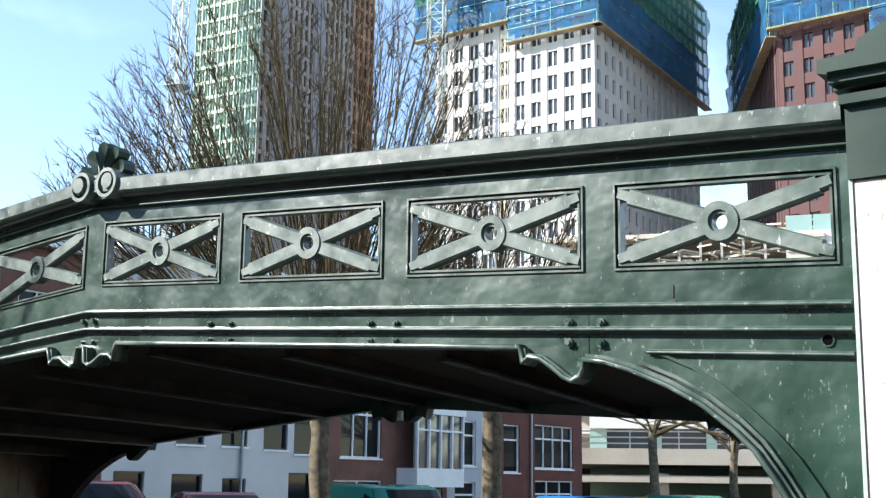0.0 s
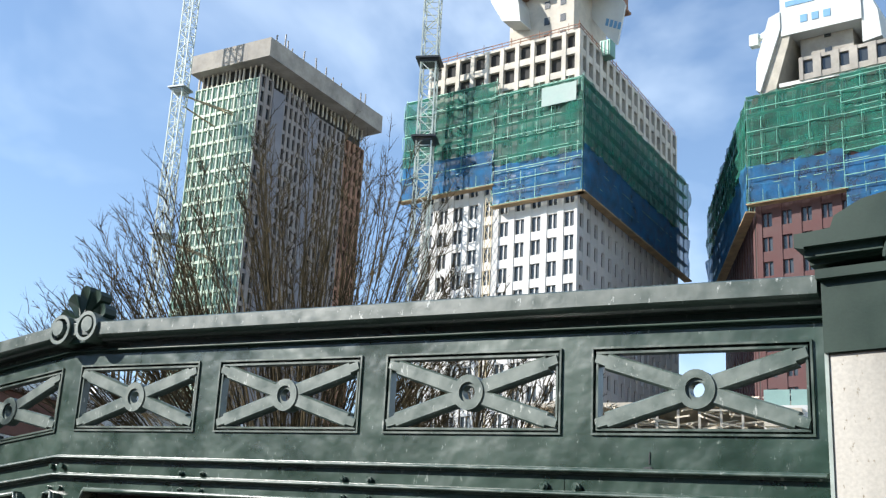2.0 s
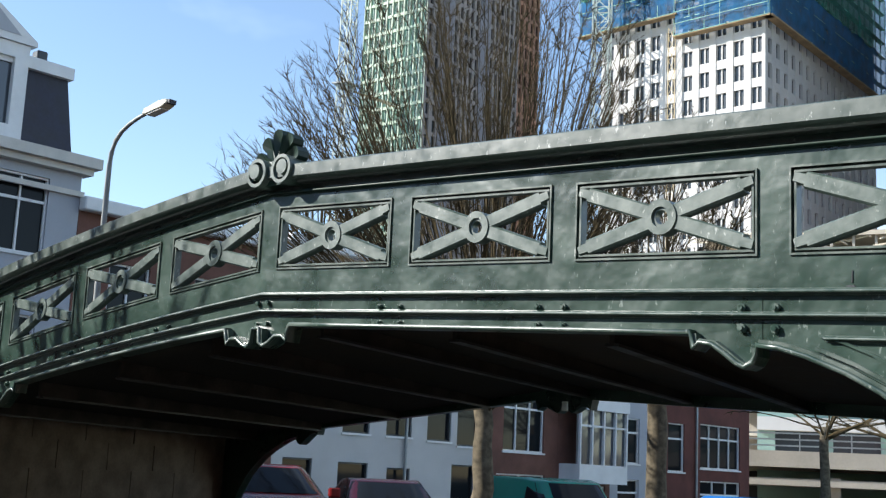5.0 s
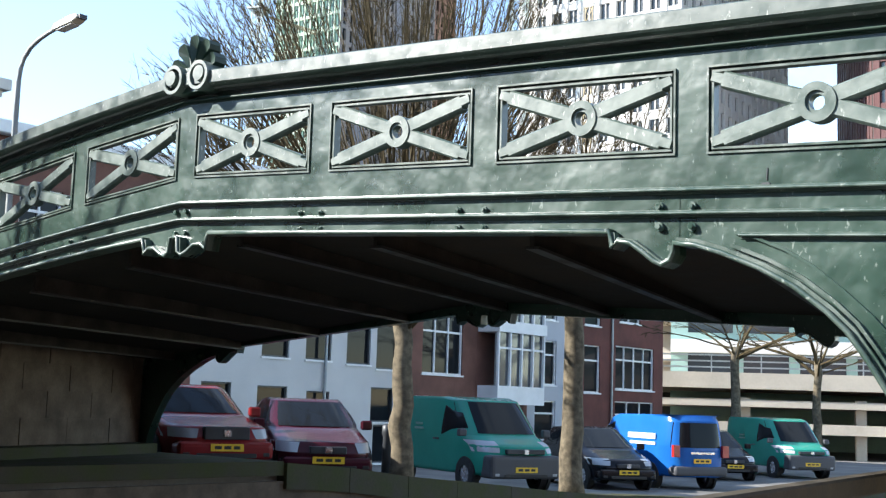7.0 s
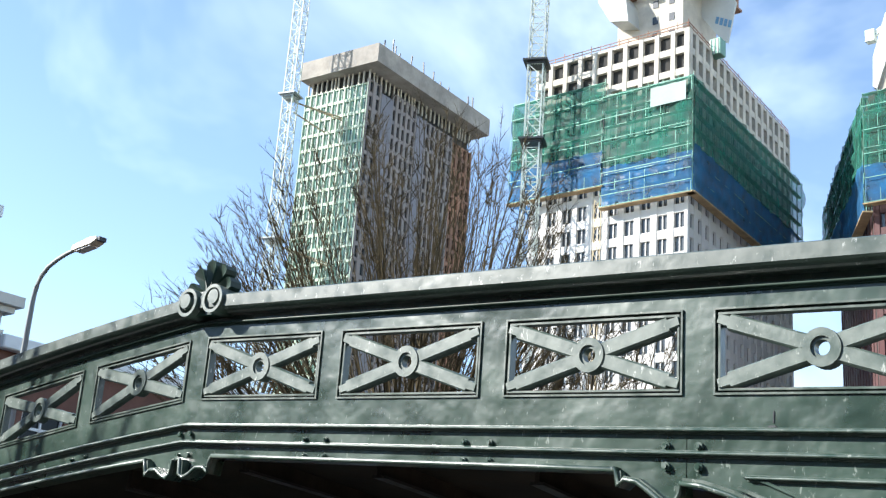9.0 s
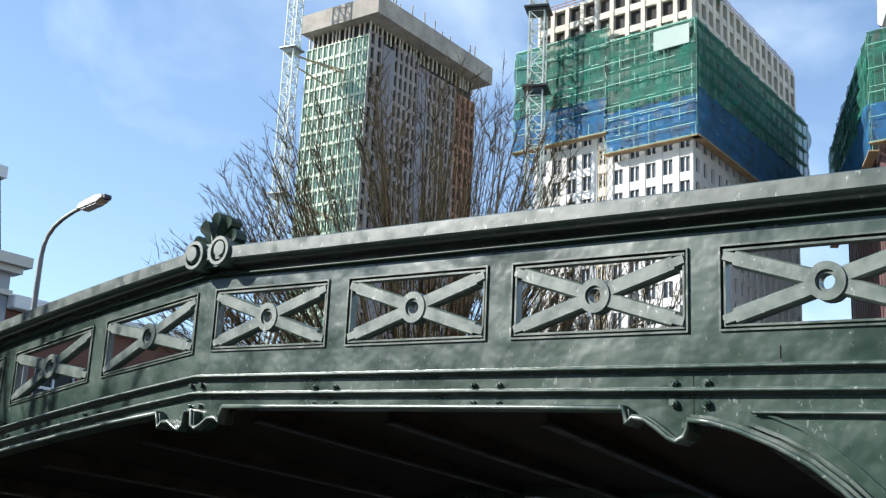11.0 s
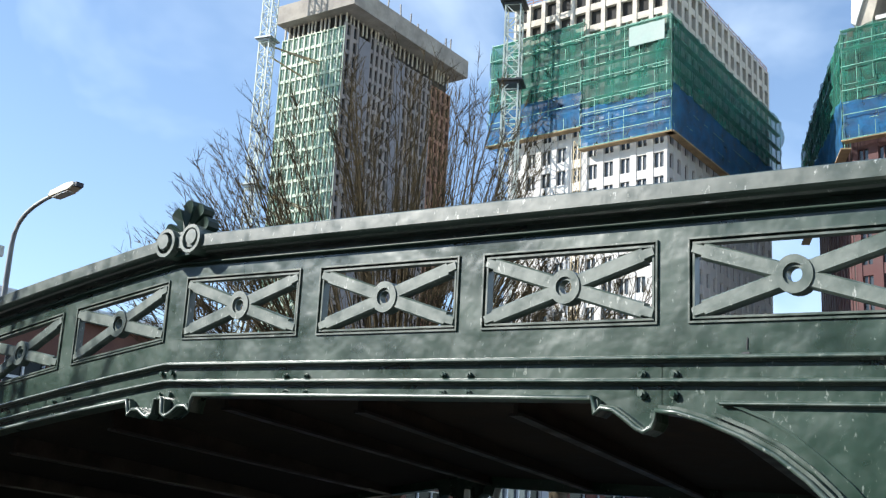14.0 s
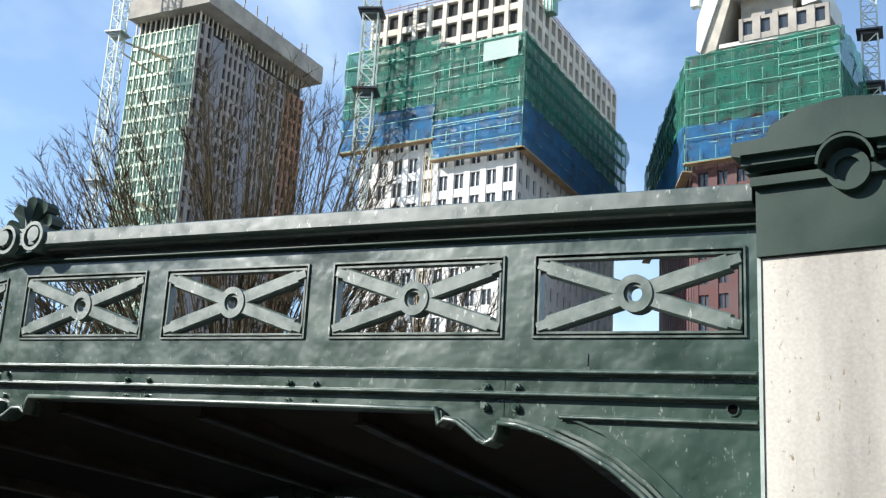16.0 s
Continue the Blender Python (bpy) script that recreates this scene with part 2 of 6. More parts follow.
HEADL = glass_mat("headlight_lens", (0.36, 0.38, 0.40), 0.08)
TAIL = glass_mat("tail_light", (0.35, 0.02, 0.02), 0.2)
PLASTIC = mat("grey_plastic", (0.06, 0.062, 0.068), 0.6, 0, 0.1, 8, 40, 0.05)


def car_paint(name, col):
    m = mat(name, col, 0.2, 0.0, 0.06, 2, 300, 0.0, 0.22, rvar=0.04)
    m.node_tree.nodes["Principled BSDF"].inputs["Coat Weight"].default_value = 0.08
    return m


# ---- mesh helpers ----
def finish(name, bm, material, parent=None, label="", smooth=False):
    me = bpy.data.meshes.new(name)
    bmesh.ops.recalc_face_normals(bm, faces=bm.faces)
    bm.to_mesh(me)
    bm.free()
    if material:
        me.materials.append(material)
    if smooth:
        for p in me.polygons:
            p.use_smooth = True
    ob = new(name, me)
    if parent:
        ob.parent = parent
    if label:
        tagged(ob, label)
    return ob


def part(name, bm, material, parent, label="", smooth=False):
    return finish(name, bm, material, parent, label, smooth)


def thing(name, label, category, group="", kind="", at=None):
    ob = new(name)
    ob.empty_display_size = 0.2
    if at is not None:
        ob.matrix_world = at
    return tagged(ob, label, category, group, kind)


def box(bm, x0, x1, y0, y1, z0, z1):
    vs = [bm.verts.new(v) for v in ((x0, y0, z0), (x1, y0, z0), (x1, y1, z0), (x0, y1, z0), (x0, y0, z1), (x1, y0, z1), (x1, y1, z1), (x0, y1, z1))]
    for f in ((0, 3, 2, 1), (4, 5, 6, 7), (0, 1, 5, 4), (1, 2, 6, 5), (2, 3, 7, 6), (3, 0, 4, 7)):
        bm.faces.new([vs[i] for i in f])
    return vs


def boxes(*bs):
    bm = bmesh.new()
    for b in bs:
        box(bm, *b)
    return bm


def bevel(bm, w, seg=2):
    bmesh.ops.bevel(bm, geom=list(bm.edges), offset=w, segments=seg, affect='EDGES', profile=0.6)
    return bm


def beam(bm, a, b, w, h=None, up=(0, 0, 1)):
    """A straight bar of section w by h from a to b."""
    h = h or w
    a, b = Vector(a), Vector(b)
    d = (b - a).normalized()
    s = d.cross(Vector(up))
    if s.length < 1e-4:
        s = d.cross(Vector((1, 0, 0)))
    s.normalize()
    t = s.cross(d)
    vs = []
    for p in (a, b):
        for i, j in ((-1, -1), (1, -1), (1, 1), (-1, 1)):
            vs.append(bm.verts.new(p + s * (i * w / 2) + t * (j * h / 2)))
    for f in ((3, 2, 1, 0), (4, 5, 6, 7), (0, 1, 5, 4), (1, 2, 6, 5), (2, 3, 7, 6), (3, 0, 4, 7)):
        bm.faces.new([vs[i] for i in f])


def prism(bm, pts, y0, y1, f=None):
    """Extrude a polygon of (u, z) from depth y0 to y1; f maps (u, y, z) to a place."""
    f = f or (lambda u, y, z: (u, y, z))
    A = [bm.verts.new(f(u, y0, z)) for u, z in pts]
    B = [bm.verts.new(f(u, y1, z)) for u, z in pts]
    n = len(pts)
    bm.faces.new(A)
    bm.faces.new(B[::-1])
    for i in range(n):
        bm.faces.new((A[i], B[i], B[(i + 1) % n], A[(i + 1) % n]))
    return A, B


def strip(bm, outer, inner, y0, y1, f):
    """A closed band between two outlines of equal count, y0 to y1."""
    n = len(outer)
    V = [[bm.verts.new(f(u, y, z)) for u, z in c] for c, y in ((outer, y0), (inner, y0), (inner, y1), (outer, y1))]
    for i in range(n):
        j = (i + 1) % n
        for k in range(4):
            m = (k + 1) % 4
            bm.faces.new((V[k][i], V[k][j], V[m][j], V[m][i]))


def sweep(bm, path, section, f, close=True):
    """Sweep a section of (outward y, rise z) along a path of (u, z)."""
    rows = []
    for u, z in path:
        rows.append([bm.verts.new(f(u, y, z + dz)) for y, dz in section])
    m = len(section)
    for a, b in zip(rows, rows[1:]):
        for k in range(m):
            n = (k + 1) % m
            bm.faces.new((a[k], b[k], b[n], a[n]))
    bm.faces.new(rows[0])
    bm.faces.new(rows[-1][::-1])


def disc(bm, c, r0, r1, y0, y1, f, n=24, hole=None):
    o = [(c[0] + r0 * math.cos(t), c[1] + r0 * math.sin(t)) for t in [2 * math.pi * i / n for i in range(n)]]
    if hole:
        i2 = [(c[0] + hole * math.cos(t), c[1] + hole * math.sin(t)) for t in [2 * math.pi * i / n for i in range(n)]]
        strip(bm, o, i2, y0, y1, f)
    else:
        prism(bm, o, y0, y1, f)


def tube(bm, pts, radii, n=6):
    """A round tapered tube through points."""
    rows = []
    for i, p in enumerate(pts):
        p = Vector(p)
        d = (Vector(pts[min(i + 1, len(pts) - 1)]) - Vector(pts[max(i - 1, 0)])).normalized()
        s = d.cross(Vector((0.31, 0.2, 0.93)))
        if s.length < 1e-3:
            s = d.cross(Vector((1, 0, 0)))
        s.normalize()
        t = d.cross(s)
        rows.append([bm.verts.new(p + (s * math.cos(a) + t * math.sin(a)) * radii[i]) for a in [2 * math.pi * k / n for k in range(n)]])
    for a, b in zip(rows, rows[1:]):
        for k in range(n):
            bm.faces.new((a[k], a[(k + 1) % n], b[(k + 1) % n], b[k]))
    if n > 2:
        bm.faces.new(rows[0][::-1])
        bm.faces.new(rows[-1])


# ---- ground and canal ----
STREET = -1.68


def street_z(y):
    """The left bank rises towards the bridge."""
    knots = ((12.8, -0.93), (14.5, -1.15), (20.0, -1.62), (26.0, -1.92), (34.0, -2.02), (60.0, -2.05), (90.0, STREET))
    if y <= knots[0][0]:
        return knots[0][1]
    for (a, za), (b, zb) in zip(knots, knots[1:]):
        if y <= b:
            return za + (zb - za) * (y - a) / (b - a)
    return STREET


def build_ground():
    bm = bmesh.new()
    xs = [-2500, -600, -120, -40, -27, -22, -18, -15, -12.75, -12.7, -2.3, -2.25, 1, 8, 40, 200, 2500]
    ys = [-2500, -300, -40, -10, -8, 0, 6, 10, 12.8, 14.5, 17, 20, 23, 26, 30, 34, 40, 46, 46.05, 60, 90, 160, 400, 2500]
    grid = {}
    for i, x in enumerate(xs):
        for j, y in enumerate(ys):
            z = STREET
            if x < -12.7:
                z = street_z(y) if y > -10 else STREET
            if -12.71 < x < -2.29 and y < 46.02:
                z = -3.9
            grid[i, j] = bm.verts.new((x, y, z))
    for i in range(len(xs) - 1):
        for j in range(len(ys) - 1):
            bm.faces.new((grid[i, j], grid[i + 1, j], grid[i + 1, j + 1], grid[i, j + 1]))
    tagged(finish("ground", bm, ASPHALT), "grey asphalt streets along both banks of a canal", "ground", kind="structure")
    bm = boxes((-12.69, -2.31, -600, 46, -3.6, -3.4))
    tagged(finish("water", bm, WATER), "dark still canal water below the bridge", "water", kind="structure")
    # coping stones of the left quay, beyond the bridge
    q = thing("quay_wall", "dark stone quay edge with mossy coping beside parked cars", "quay wall", kind="structure")
    rnd = random.Random(4)
    y = 12.2
    while y < 45:
        ln = 1.2 + rnd.random() * 0.3
        za, zb = street_z(y), street_z(y + ln)
        h = 0.05 + rnd.random() * 0.012
        bm = bmesh.new()
        prism(bm, [(y + 0.006, za - 0.3), (y + ln - 0.006, zb - 0.3), (y + ln - 0.006, zb + h), (y + 0.006, za + h)], 0, 0.5, lambda u, d, z: (-13.05 + d, u, z))
        part("coping_stone", bm, MOSS, q)
        y += ln
    bm = bmesh.new()
    ys = [-40, 0, 12.2, 12.8, 14.5, 17, 20, 26, 34, 46]
    for a, b in zip(ys, ys[1:]):
        prism(bm, [(a, -3.9), (b, -3.9), (b, street_z(b) - 0.2), (a, street_z(a) - 0.2)], 0, 0.09, lambda u, d, z: (-12.70 + d, u, z))
    bmesh.ops.remove_doubles(bm, verts=bm.verts, dist=1e-4)
    part("wall_face", bm, QUAY, q)
    bm = bmesh.new()
    lo = [bm.verts.new((x, y, -1.05)) for x, y in ((-12.6, 5.5), (-12.6, 12.19), (-16.0, 12.19), (-14.0, 5.5))]
    hi = [bm.verts.new((v.co.x, v.co.y, -0.86)) for v in lo]
    bm.faces.new(lo)
    bm.faces.new(hi)
    for i in range(4):
        bm.faces.new((lo[i], lo[(i + 1) % 4], hi[(i + 1) % 4], hi[i]))
    part("shelf", bm, MOSS, q, "mossy stone shelf under the bridge")


build_ground()

# ---- the bridge ----
XC, Y0, SLOPE = -7.616, 6.165, 0.0609
YB, SKEW = 12.0, -1.4
HALF = 5.79
OPEN0, PITCH, OPENW = 0.107, 1.4496, 1.2565
ZB, ZT = 1.6535, 2.1535


def front(sg):
    def f(u, y, z):
        return (XC + sg * u, Y0 + y + (u * 0.0376 if sg < 0 else 0), z - SLOPE * u - (0.009 * u * u if sg < 0 else 0))
    return f


def rear(sg):
    def f(u, y, z):
        v = u * 1.12 if sg < 0 else u
        return (XC + SKEW + sg * v, YB - y, z - 0.11 - SLOPE * u - (0.010 * u * u if sg < 0 else 0))
    return f


UNDER = [(0.0, 1.17), (0.04, 1.17), (0.05, 1.06), (0.10, 1.035), (0.16, 1.06), (0.24, 1.115), (0.32, 1.12), (0.37, 1.085), (0.385, 1.15), (0.40, 1.205),
         (3.88, 1.205), (3.90, 1.115), (3.94, 1.15), (4.02, 1.14), (4.10, 1.09), (4.17, 1.04), (4.22, 1.018), (4.27, 1.045), (4.30, 1.09), (4.295, 1.14),
         (4.42, 1.13), (4.58, 1.088), (4.80, 1.008), (4.98, 0.92), (5.15, 0.80), (5.26, 0.70), (5.36, 0.565), (5.46, 0.41), (5.56, 0.2), (5.66, -0.1), (5.74, -0.4), (HALF, -0.7)]


def rim(bm, pts, w, y0, y1, f):
    """A band of width w that follows a line on its upper side."""
    up = []
    for i, (u, z) in enumerate(pts):
        a, b = Vector(pts[max(i - 1, 0)]), Vector(pts[min(i + 1, len(pts) - 1)])
        d = (b - a).normalized()
        up.append((u - d.y * w, z + d.x * w))
    for i in range(len(pts) - 1):
        q = [pts[i], pts[i + 1], up[i + 1], up[i]]
        prism(bm, q, y0, y1, f)


def ledge(bm, u0, u1, z, out, h, f):
    sec = [(0.0, -h), (-out * 0.4, -h), (-out * 0.4, -h * 0.35), (-out * 0.96, -h * 0.35)] + [(-out * math.cos(t), -h * 0.2 + h * 1.3 * math.sin(t)) for t in (0.1, 0.35, 0.6, 0.85, 1.1, 1.35)] + [(0.0, h * 1.1)]
    n = max(2, int((u1 - u0) / 0.6))
    sweep(bm, [(u0 + (u1 - u0) * i / n, z) for i in range(n + 1)], sec, f)


def brace_arm(f, c, su, sz):
    """One arm of a saltire with a blunt, chamfered end and a raised middle."""
    bm = bmesh.new()
    hw, hh = OPENW / 2 - 0.028, 0.222
    a = Vector((0.06 * su, 0.022 * sz))
    b = Vector((hw * su, hh * 0.84 * sz))
    d = (b - a).normalized()
    nrm = Vector((-d.y, d.x))
    w = 0.05
    tip = b - d * 0.07
    rows = []
    for k, y in ((1.0, 0.055), (1.0, 0.004), (0.78, -0.012)):
        P = [a - nrm * w * k, tip - nrm * w * k, tip - nrm * w * 0.7 * k, b - nrm * w * 0.62 * k, b + nrm * w * 0.62 * k, tip + nrm * w * 0.7 * k, tip + nrm * w * k, a + nrm * w * k]
        rows.append([bm.verts.new(f(c[0] + p.x, y, c[1] + p.y)) for p in P])
    bm.faces.new(rows[0])
    bm.faces.new(rows[-1][::-1])
    m = len(rows[0])
    for A, B in zip(rows, rows[1:]):
        for i in range(m):
            bm.faces.new((A[i], A[(i + 1) % m], B[(i + 1) % m], B[i]))
    return bm


def build_half(bridge, f, sg, detail=True):
    # parapet plate with four openings
    zlo, zhi = 1.45, 2.275
    edges = [0.0]
    for k in range(4):
        a = OPEN0 + k * PITCH
        edges += [a, a + OPENW]
    edges.append(HALF)
    for i in range(0, len(edges) - 1, 2):
        bm = bmesh.new()
        prism(bm, [(edges[i], ZB), (edges[i + 1], ZB), (edges[i + 1], ZT), (edges[i], ZT)], 0, 0.07, f)
        part("parapet_post", bm, GREEN, bridge)
    for nm, z0, z1 in (("lower_band", zlo, ZB), ("upper_band", ZT, zhi)):
        bm = bmesh.new()
        sweep(bm, [(HALF * i / 9, z0) for i in range(10)], [(0, 0), (0.07, 0), (0.07, z1 - z0), (0, z1 - z0)], f)
        part(nm, bm, GREEN, bridge)
    for k in range(4):
        a, b = OPEN0 + k * PITCH, OPEN0 + k * PITCH + OPENW
        if detail:
            bm = bmesh.new()
            for w, e, y0 in ((0.0, 0.012, -0.012), (0.012, 0.014, 0.034), (0.026, 0.013, -0.002)):
                o = [(a + w, ZB + w), (b - w, ZB + w), (b - w, ZT - w), (a + w, ZT - w)]
                i2 = [(a + w + e, ZB + w + e), (b - w - e, ZB + w + e), (b - w - e, ZT - w - e), (a + w + e, ZT - w - e)]
                strip(bm, o, i2, y0, 0.06, f)
            part("panel_frame", bm, GREEN_WORN, bridge, "raised frame with worn edges")
        cc = ((a + b) / 2, (ZB + ZT) / 2)
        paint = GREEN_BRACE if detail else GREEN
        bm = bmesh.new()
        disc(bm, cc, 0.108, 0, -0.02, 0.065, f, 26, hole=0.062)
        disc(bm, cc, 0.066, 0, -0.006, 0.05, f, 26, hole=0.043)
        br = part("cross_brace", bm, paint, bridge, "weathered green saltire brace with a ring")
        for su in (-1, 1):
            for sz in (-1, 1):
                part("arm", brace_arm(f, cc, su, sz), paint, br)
    # handrail
    bm = bmesh.new()
    n = 10
    sec = [(0.13, -0.04), (0.13, 0.05), (0.09, 0.06), (-0.125, 0.055), (-0.14, 0.045), (-0.14, -0.045), (-0.115, -0.055), (-0.06, -0.06), (-0.05, -0.075), (0.10, -0.075)]
    sweep(bm, [(HALF * i / n, 2.405) for i in range(n + 1)], sec, f)
    part("handrail", bm, RAIL if detail else GREEN, bridge, "worn green iron handrail")
    bm = bmesh.new()
    sweep(bm, [(HALF * i / 9, 2.27) for i in range(10)], [(0.03, 0), (0.09, 0), (0.09, 0.075), (0.03, 0.075)], f)
    part("rail_neck", bm, GREEN, bridge)
    bm = bmesh.new()
    ledge(bm, 0, HALF, 2.262, 0.04, 0.018, f)
    part("rail_moulding", bm, GREEN_CAP, bridge)
    # lower girder
    bm = bmesh.new()
    # split the outline in simple pieces along its length
    for (a, za), (b, zb) in zip(UNDER, UNDER[1:]):
        if abs(b - a) < 1e-3 or b < a:
            continue
        n = max(1, int((b - a) / 0.5))
        for i in range(n):
            q0, q1 = i / n, (i + 1) / n
            prism(bm, [(a + (b - a) * q0, za + (zb - za) * q0), (a + (b - a) * q1, za + (zb - za) * q1), (a + (b - a) * q1, 1.45), (a + (b - a) * q0, 1.45)], -0.012, 0.06, f)
    bmesh.ops.remove_doubles(bm, verts=bm.verts, dist=1e-4)
    part("girder_web", bm, GREEN, bridge)
    if detail:
        bm = bmesh.new()
        line = []
        for (a, za), (b, zb) in zip(UNDER, UNDER[1:]):
            n = max(1, int(abs(b - a) / 0.5))
            line += [(a + (b - a) * i / n, za + (zb - za) * i / n) for i in range(n)]
        tube(bm, [f(u, -0.078, z + 0.012) for u, z in line], [0.016] * len(line), 7)
        part("edge_bead", bm, GREEN_WORN, bridge, "glossy rounded bead along the lower edge", smooth=True)
    if not detail:
        bm = bmesh.new()
        rim(bm, UNDER, 0.03, -0.05, 0.08, f)
        part("girder_edge", bm, GREEN, bridge)
        return
    for z, o, h in ((1.452, 0.060, 0.020), (1.322, 0.060, 0.020)):
        bm = bmesh.new()
        ledge(bm, 0, HALF - 0.02, z, o, h, f)
        part("girder_moulding", bm, GREEN_WORN, bridge, "green moulding with worn edge")
    bm = bmesh.new()
    ledge(bm, 4.66, HALF - 0.02, 1.20, 0.045, 0.018, f)
    part("girder_moulding", bm, GREEN_WORN, bridge)
    bm = bmesh.new()
    rim(bm, UNDER[:10], 0.034, -0.075, 0.03, f)
    bmesh.ops.remove_doubles(bm, verts=bm.verts, dist=1e-3)
    part("crest_scroll", bm, GREEN_WORN, bridge, "small iron scroll at the crown")
    bm = bmesh.new()
    rim(bm, [(0.40, 1.205), (1.2, 1.205), (2.1, 1.205), (3.0, 1.205), (3.88, 1.205)], 0.028, -0.085, 0.05, f)
    part("bottom_flange", bm, GREEN_WORN, bridge)
    bm = bmesh.new()
    rim(bm, UNDER[10:20], 0.034, -0.07, 0.03, f)
    bmesh.ops.remove_doubles(bm, verts=bm.verts, dist=1e-3)
    part("bracket_scroll", bm, GREEN_WORN, bridge, "iron scroll bracket edge")
    bm = bmesh.new()
    rim(bm, UNDER[19:], 0.045, -0.06, 0.05, f)
    rim(bm, [(u + 0.028, z + 0.05) for u, z in UNDER[21:]], 0.02, -0.035, 0.0, f)
    part("arch_rib", bm, GREEN_WORN, bridge, "moulded iron arch rib")
    ring = [(4.63, 1.207), (4.757, 1.176), (4.914, 1.116), (5.066, 1.029), (5.213, 0.916), (5.355, 0.793), (5.46, 0.68), (5.57, 0.53), (5.67, 0.33), (5.75, 0.1)]
    bm = bmesh.new()
    rim(bm, ring, 0.016, -0.03, 0.0, f)
    bmesh.ops.remove_doubles(bm, verts=bm.verts, dist=1e-3)
    part("spandrel_bead", bm, GREEN, bridge)
    for uc, r in ((1.41, 0.020), (2.84, 0.023), (4.276, 0.027)):
        for du in (-0.101, 0.101):
            for z in (1.248, 1.362):
                bm = bmesh.new()
                disc(bm, (uc + du, z), r, 0, -0.032, 0, f, 8)
                disc(bm, (uc + du, z), r * 0.55, 0, -0.046, -0.032, f, 8)
                part("bolt", bm, BOLT, bridge)
    for du in (0.06,):
        for z in (1.225, 1.388):
            bm = bmesh.new()
            disc(bm, (du, z), 0.02, 0, -0.04, 0, f, 8)
            part("bolt", bm, BOLT, bridge)
    if sg > 0:
        bm = bmesh.new()
        disc(bm, (5.636, 1.272), 0.036, 0, -0.02, 0.02, f, 18, hole=0.027)
        hole = part("drain_rim", bm, GREEN, bridge)
        # solid disc; the depth of the hole is only its black colour
        bm = bmesh.new()
        disc(bm, (5.636, 1.272), 0.027, 0, -0.014, 0.02, f, 18)
        part("drain_hole", bm, HOLE_SHADE, hole, "disc coloured black for the shade in a round drain hole")
        bm = bmesh.new()
        prism(bm, [(4.802, 1.50), (4.808, 1.50), (4.81, 1.565), (4.805, 1.565)], -0.005, 0, f)
        prism(bm, [(4.775, 1.472), (4.83, 1.475), (4.82, 1.485), (4.785, 1.484)], -0.016, 0, f)
        part("joint_cover", bm, DARK, bridge, "short rusty joint in the web")


def build_crest(bridge, f):
    UC = 0.125
    g = lambda u, y, z: (XC + UC + u, Y0 + y, z)
    orn = part("crest_base", boxes((XC + UC - 0.11, XC + UC + 0.11, Y0 - 0.10, Y0 + 0.12, 2.30, 2.50)), GREEN, bridge, "cast-iron crown ornament base")
    for s in (-1, 1):
        bm = bmesh.new()
        cx, cz = 0.148 * s, 2.405
        disc(bm, (cx, cz), 0.115, 0, -0.165, 0.08, g, 26, hole=0.088)
        disc(bm, (cx, cz), 0.089, 0, -0.11, 0.07, g, 26)
        disc(bm, (cx + 0.016 * s, cz + 0.012), 0.06, 0, -0.172, -0.11, g, 20)
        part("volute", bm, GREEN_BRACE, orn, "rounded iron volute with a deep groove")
    for i in range(5):
        a = radians(90 + (i - 2) * 36)
        ln = 0.29 if i == 2 else 0.29 - 0.01 * abs(i - 2)
        bm = bmesh.new()
        prof = [(0.0, 0.018), (0.3, 0.026), (0.6, 0.040), (0.82, 0.056), (0.95, 0.042), (1.0, 0.0)]
        L = [(d * ln, w) for d, w in prof] + [(d * ln, -w) for d, w in prof[-2::-1]]
        P = []
        for d, w in L:
            P.append((math.cos(a) * d - math.sin(a) * w, 2.47 + math.sin(a) * d + math.cos(a) * w))
        n = len(P)
        cu, cz = math.cos(a) * ln * 0.6, 2.47 + math.sin(a) * ln * 0.6
        A = [bm.verts.new(g(u, -0.09, z)) for u, z in P]
        B = [bm.verts.new(g(u, 0.02, z)) for u, z in P]
        apex = bm.verts.new(g(cu, -0.05, cz))
        for k in range(n):
            m = (k + 1) % n
            bm.faces.new((A[k], A[m], apex))
            bm.faces.new((A[k], B[k], B[m], A[m]))
        bm.faces.new(B[::-1])
        part("palmette_leaf", bm, GREEN_CAP, orn, "pointed iron palmette leaf")


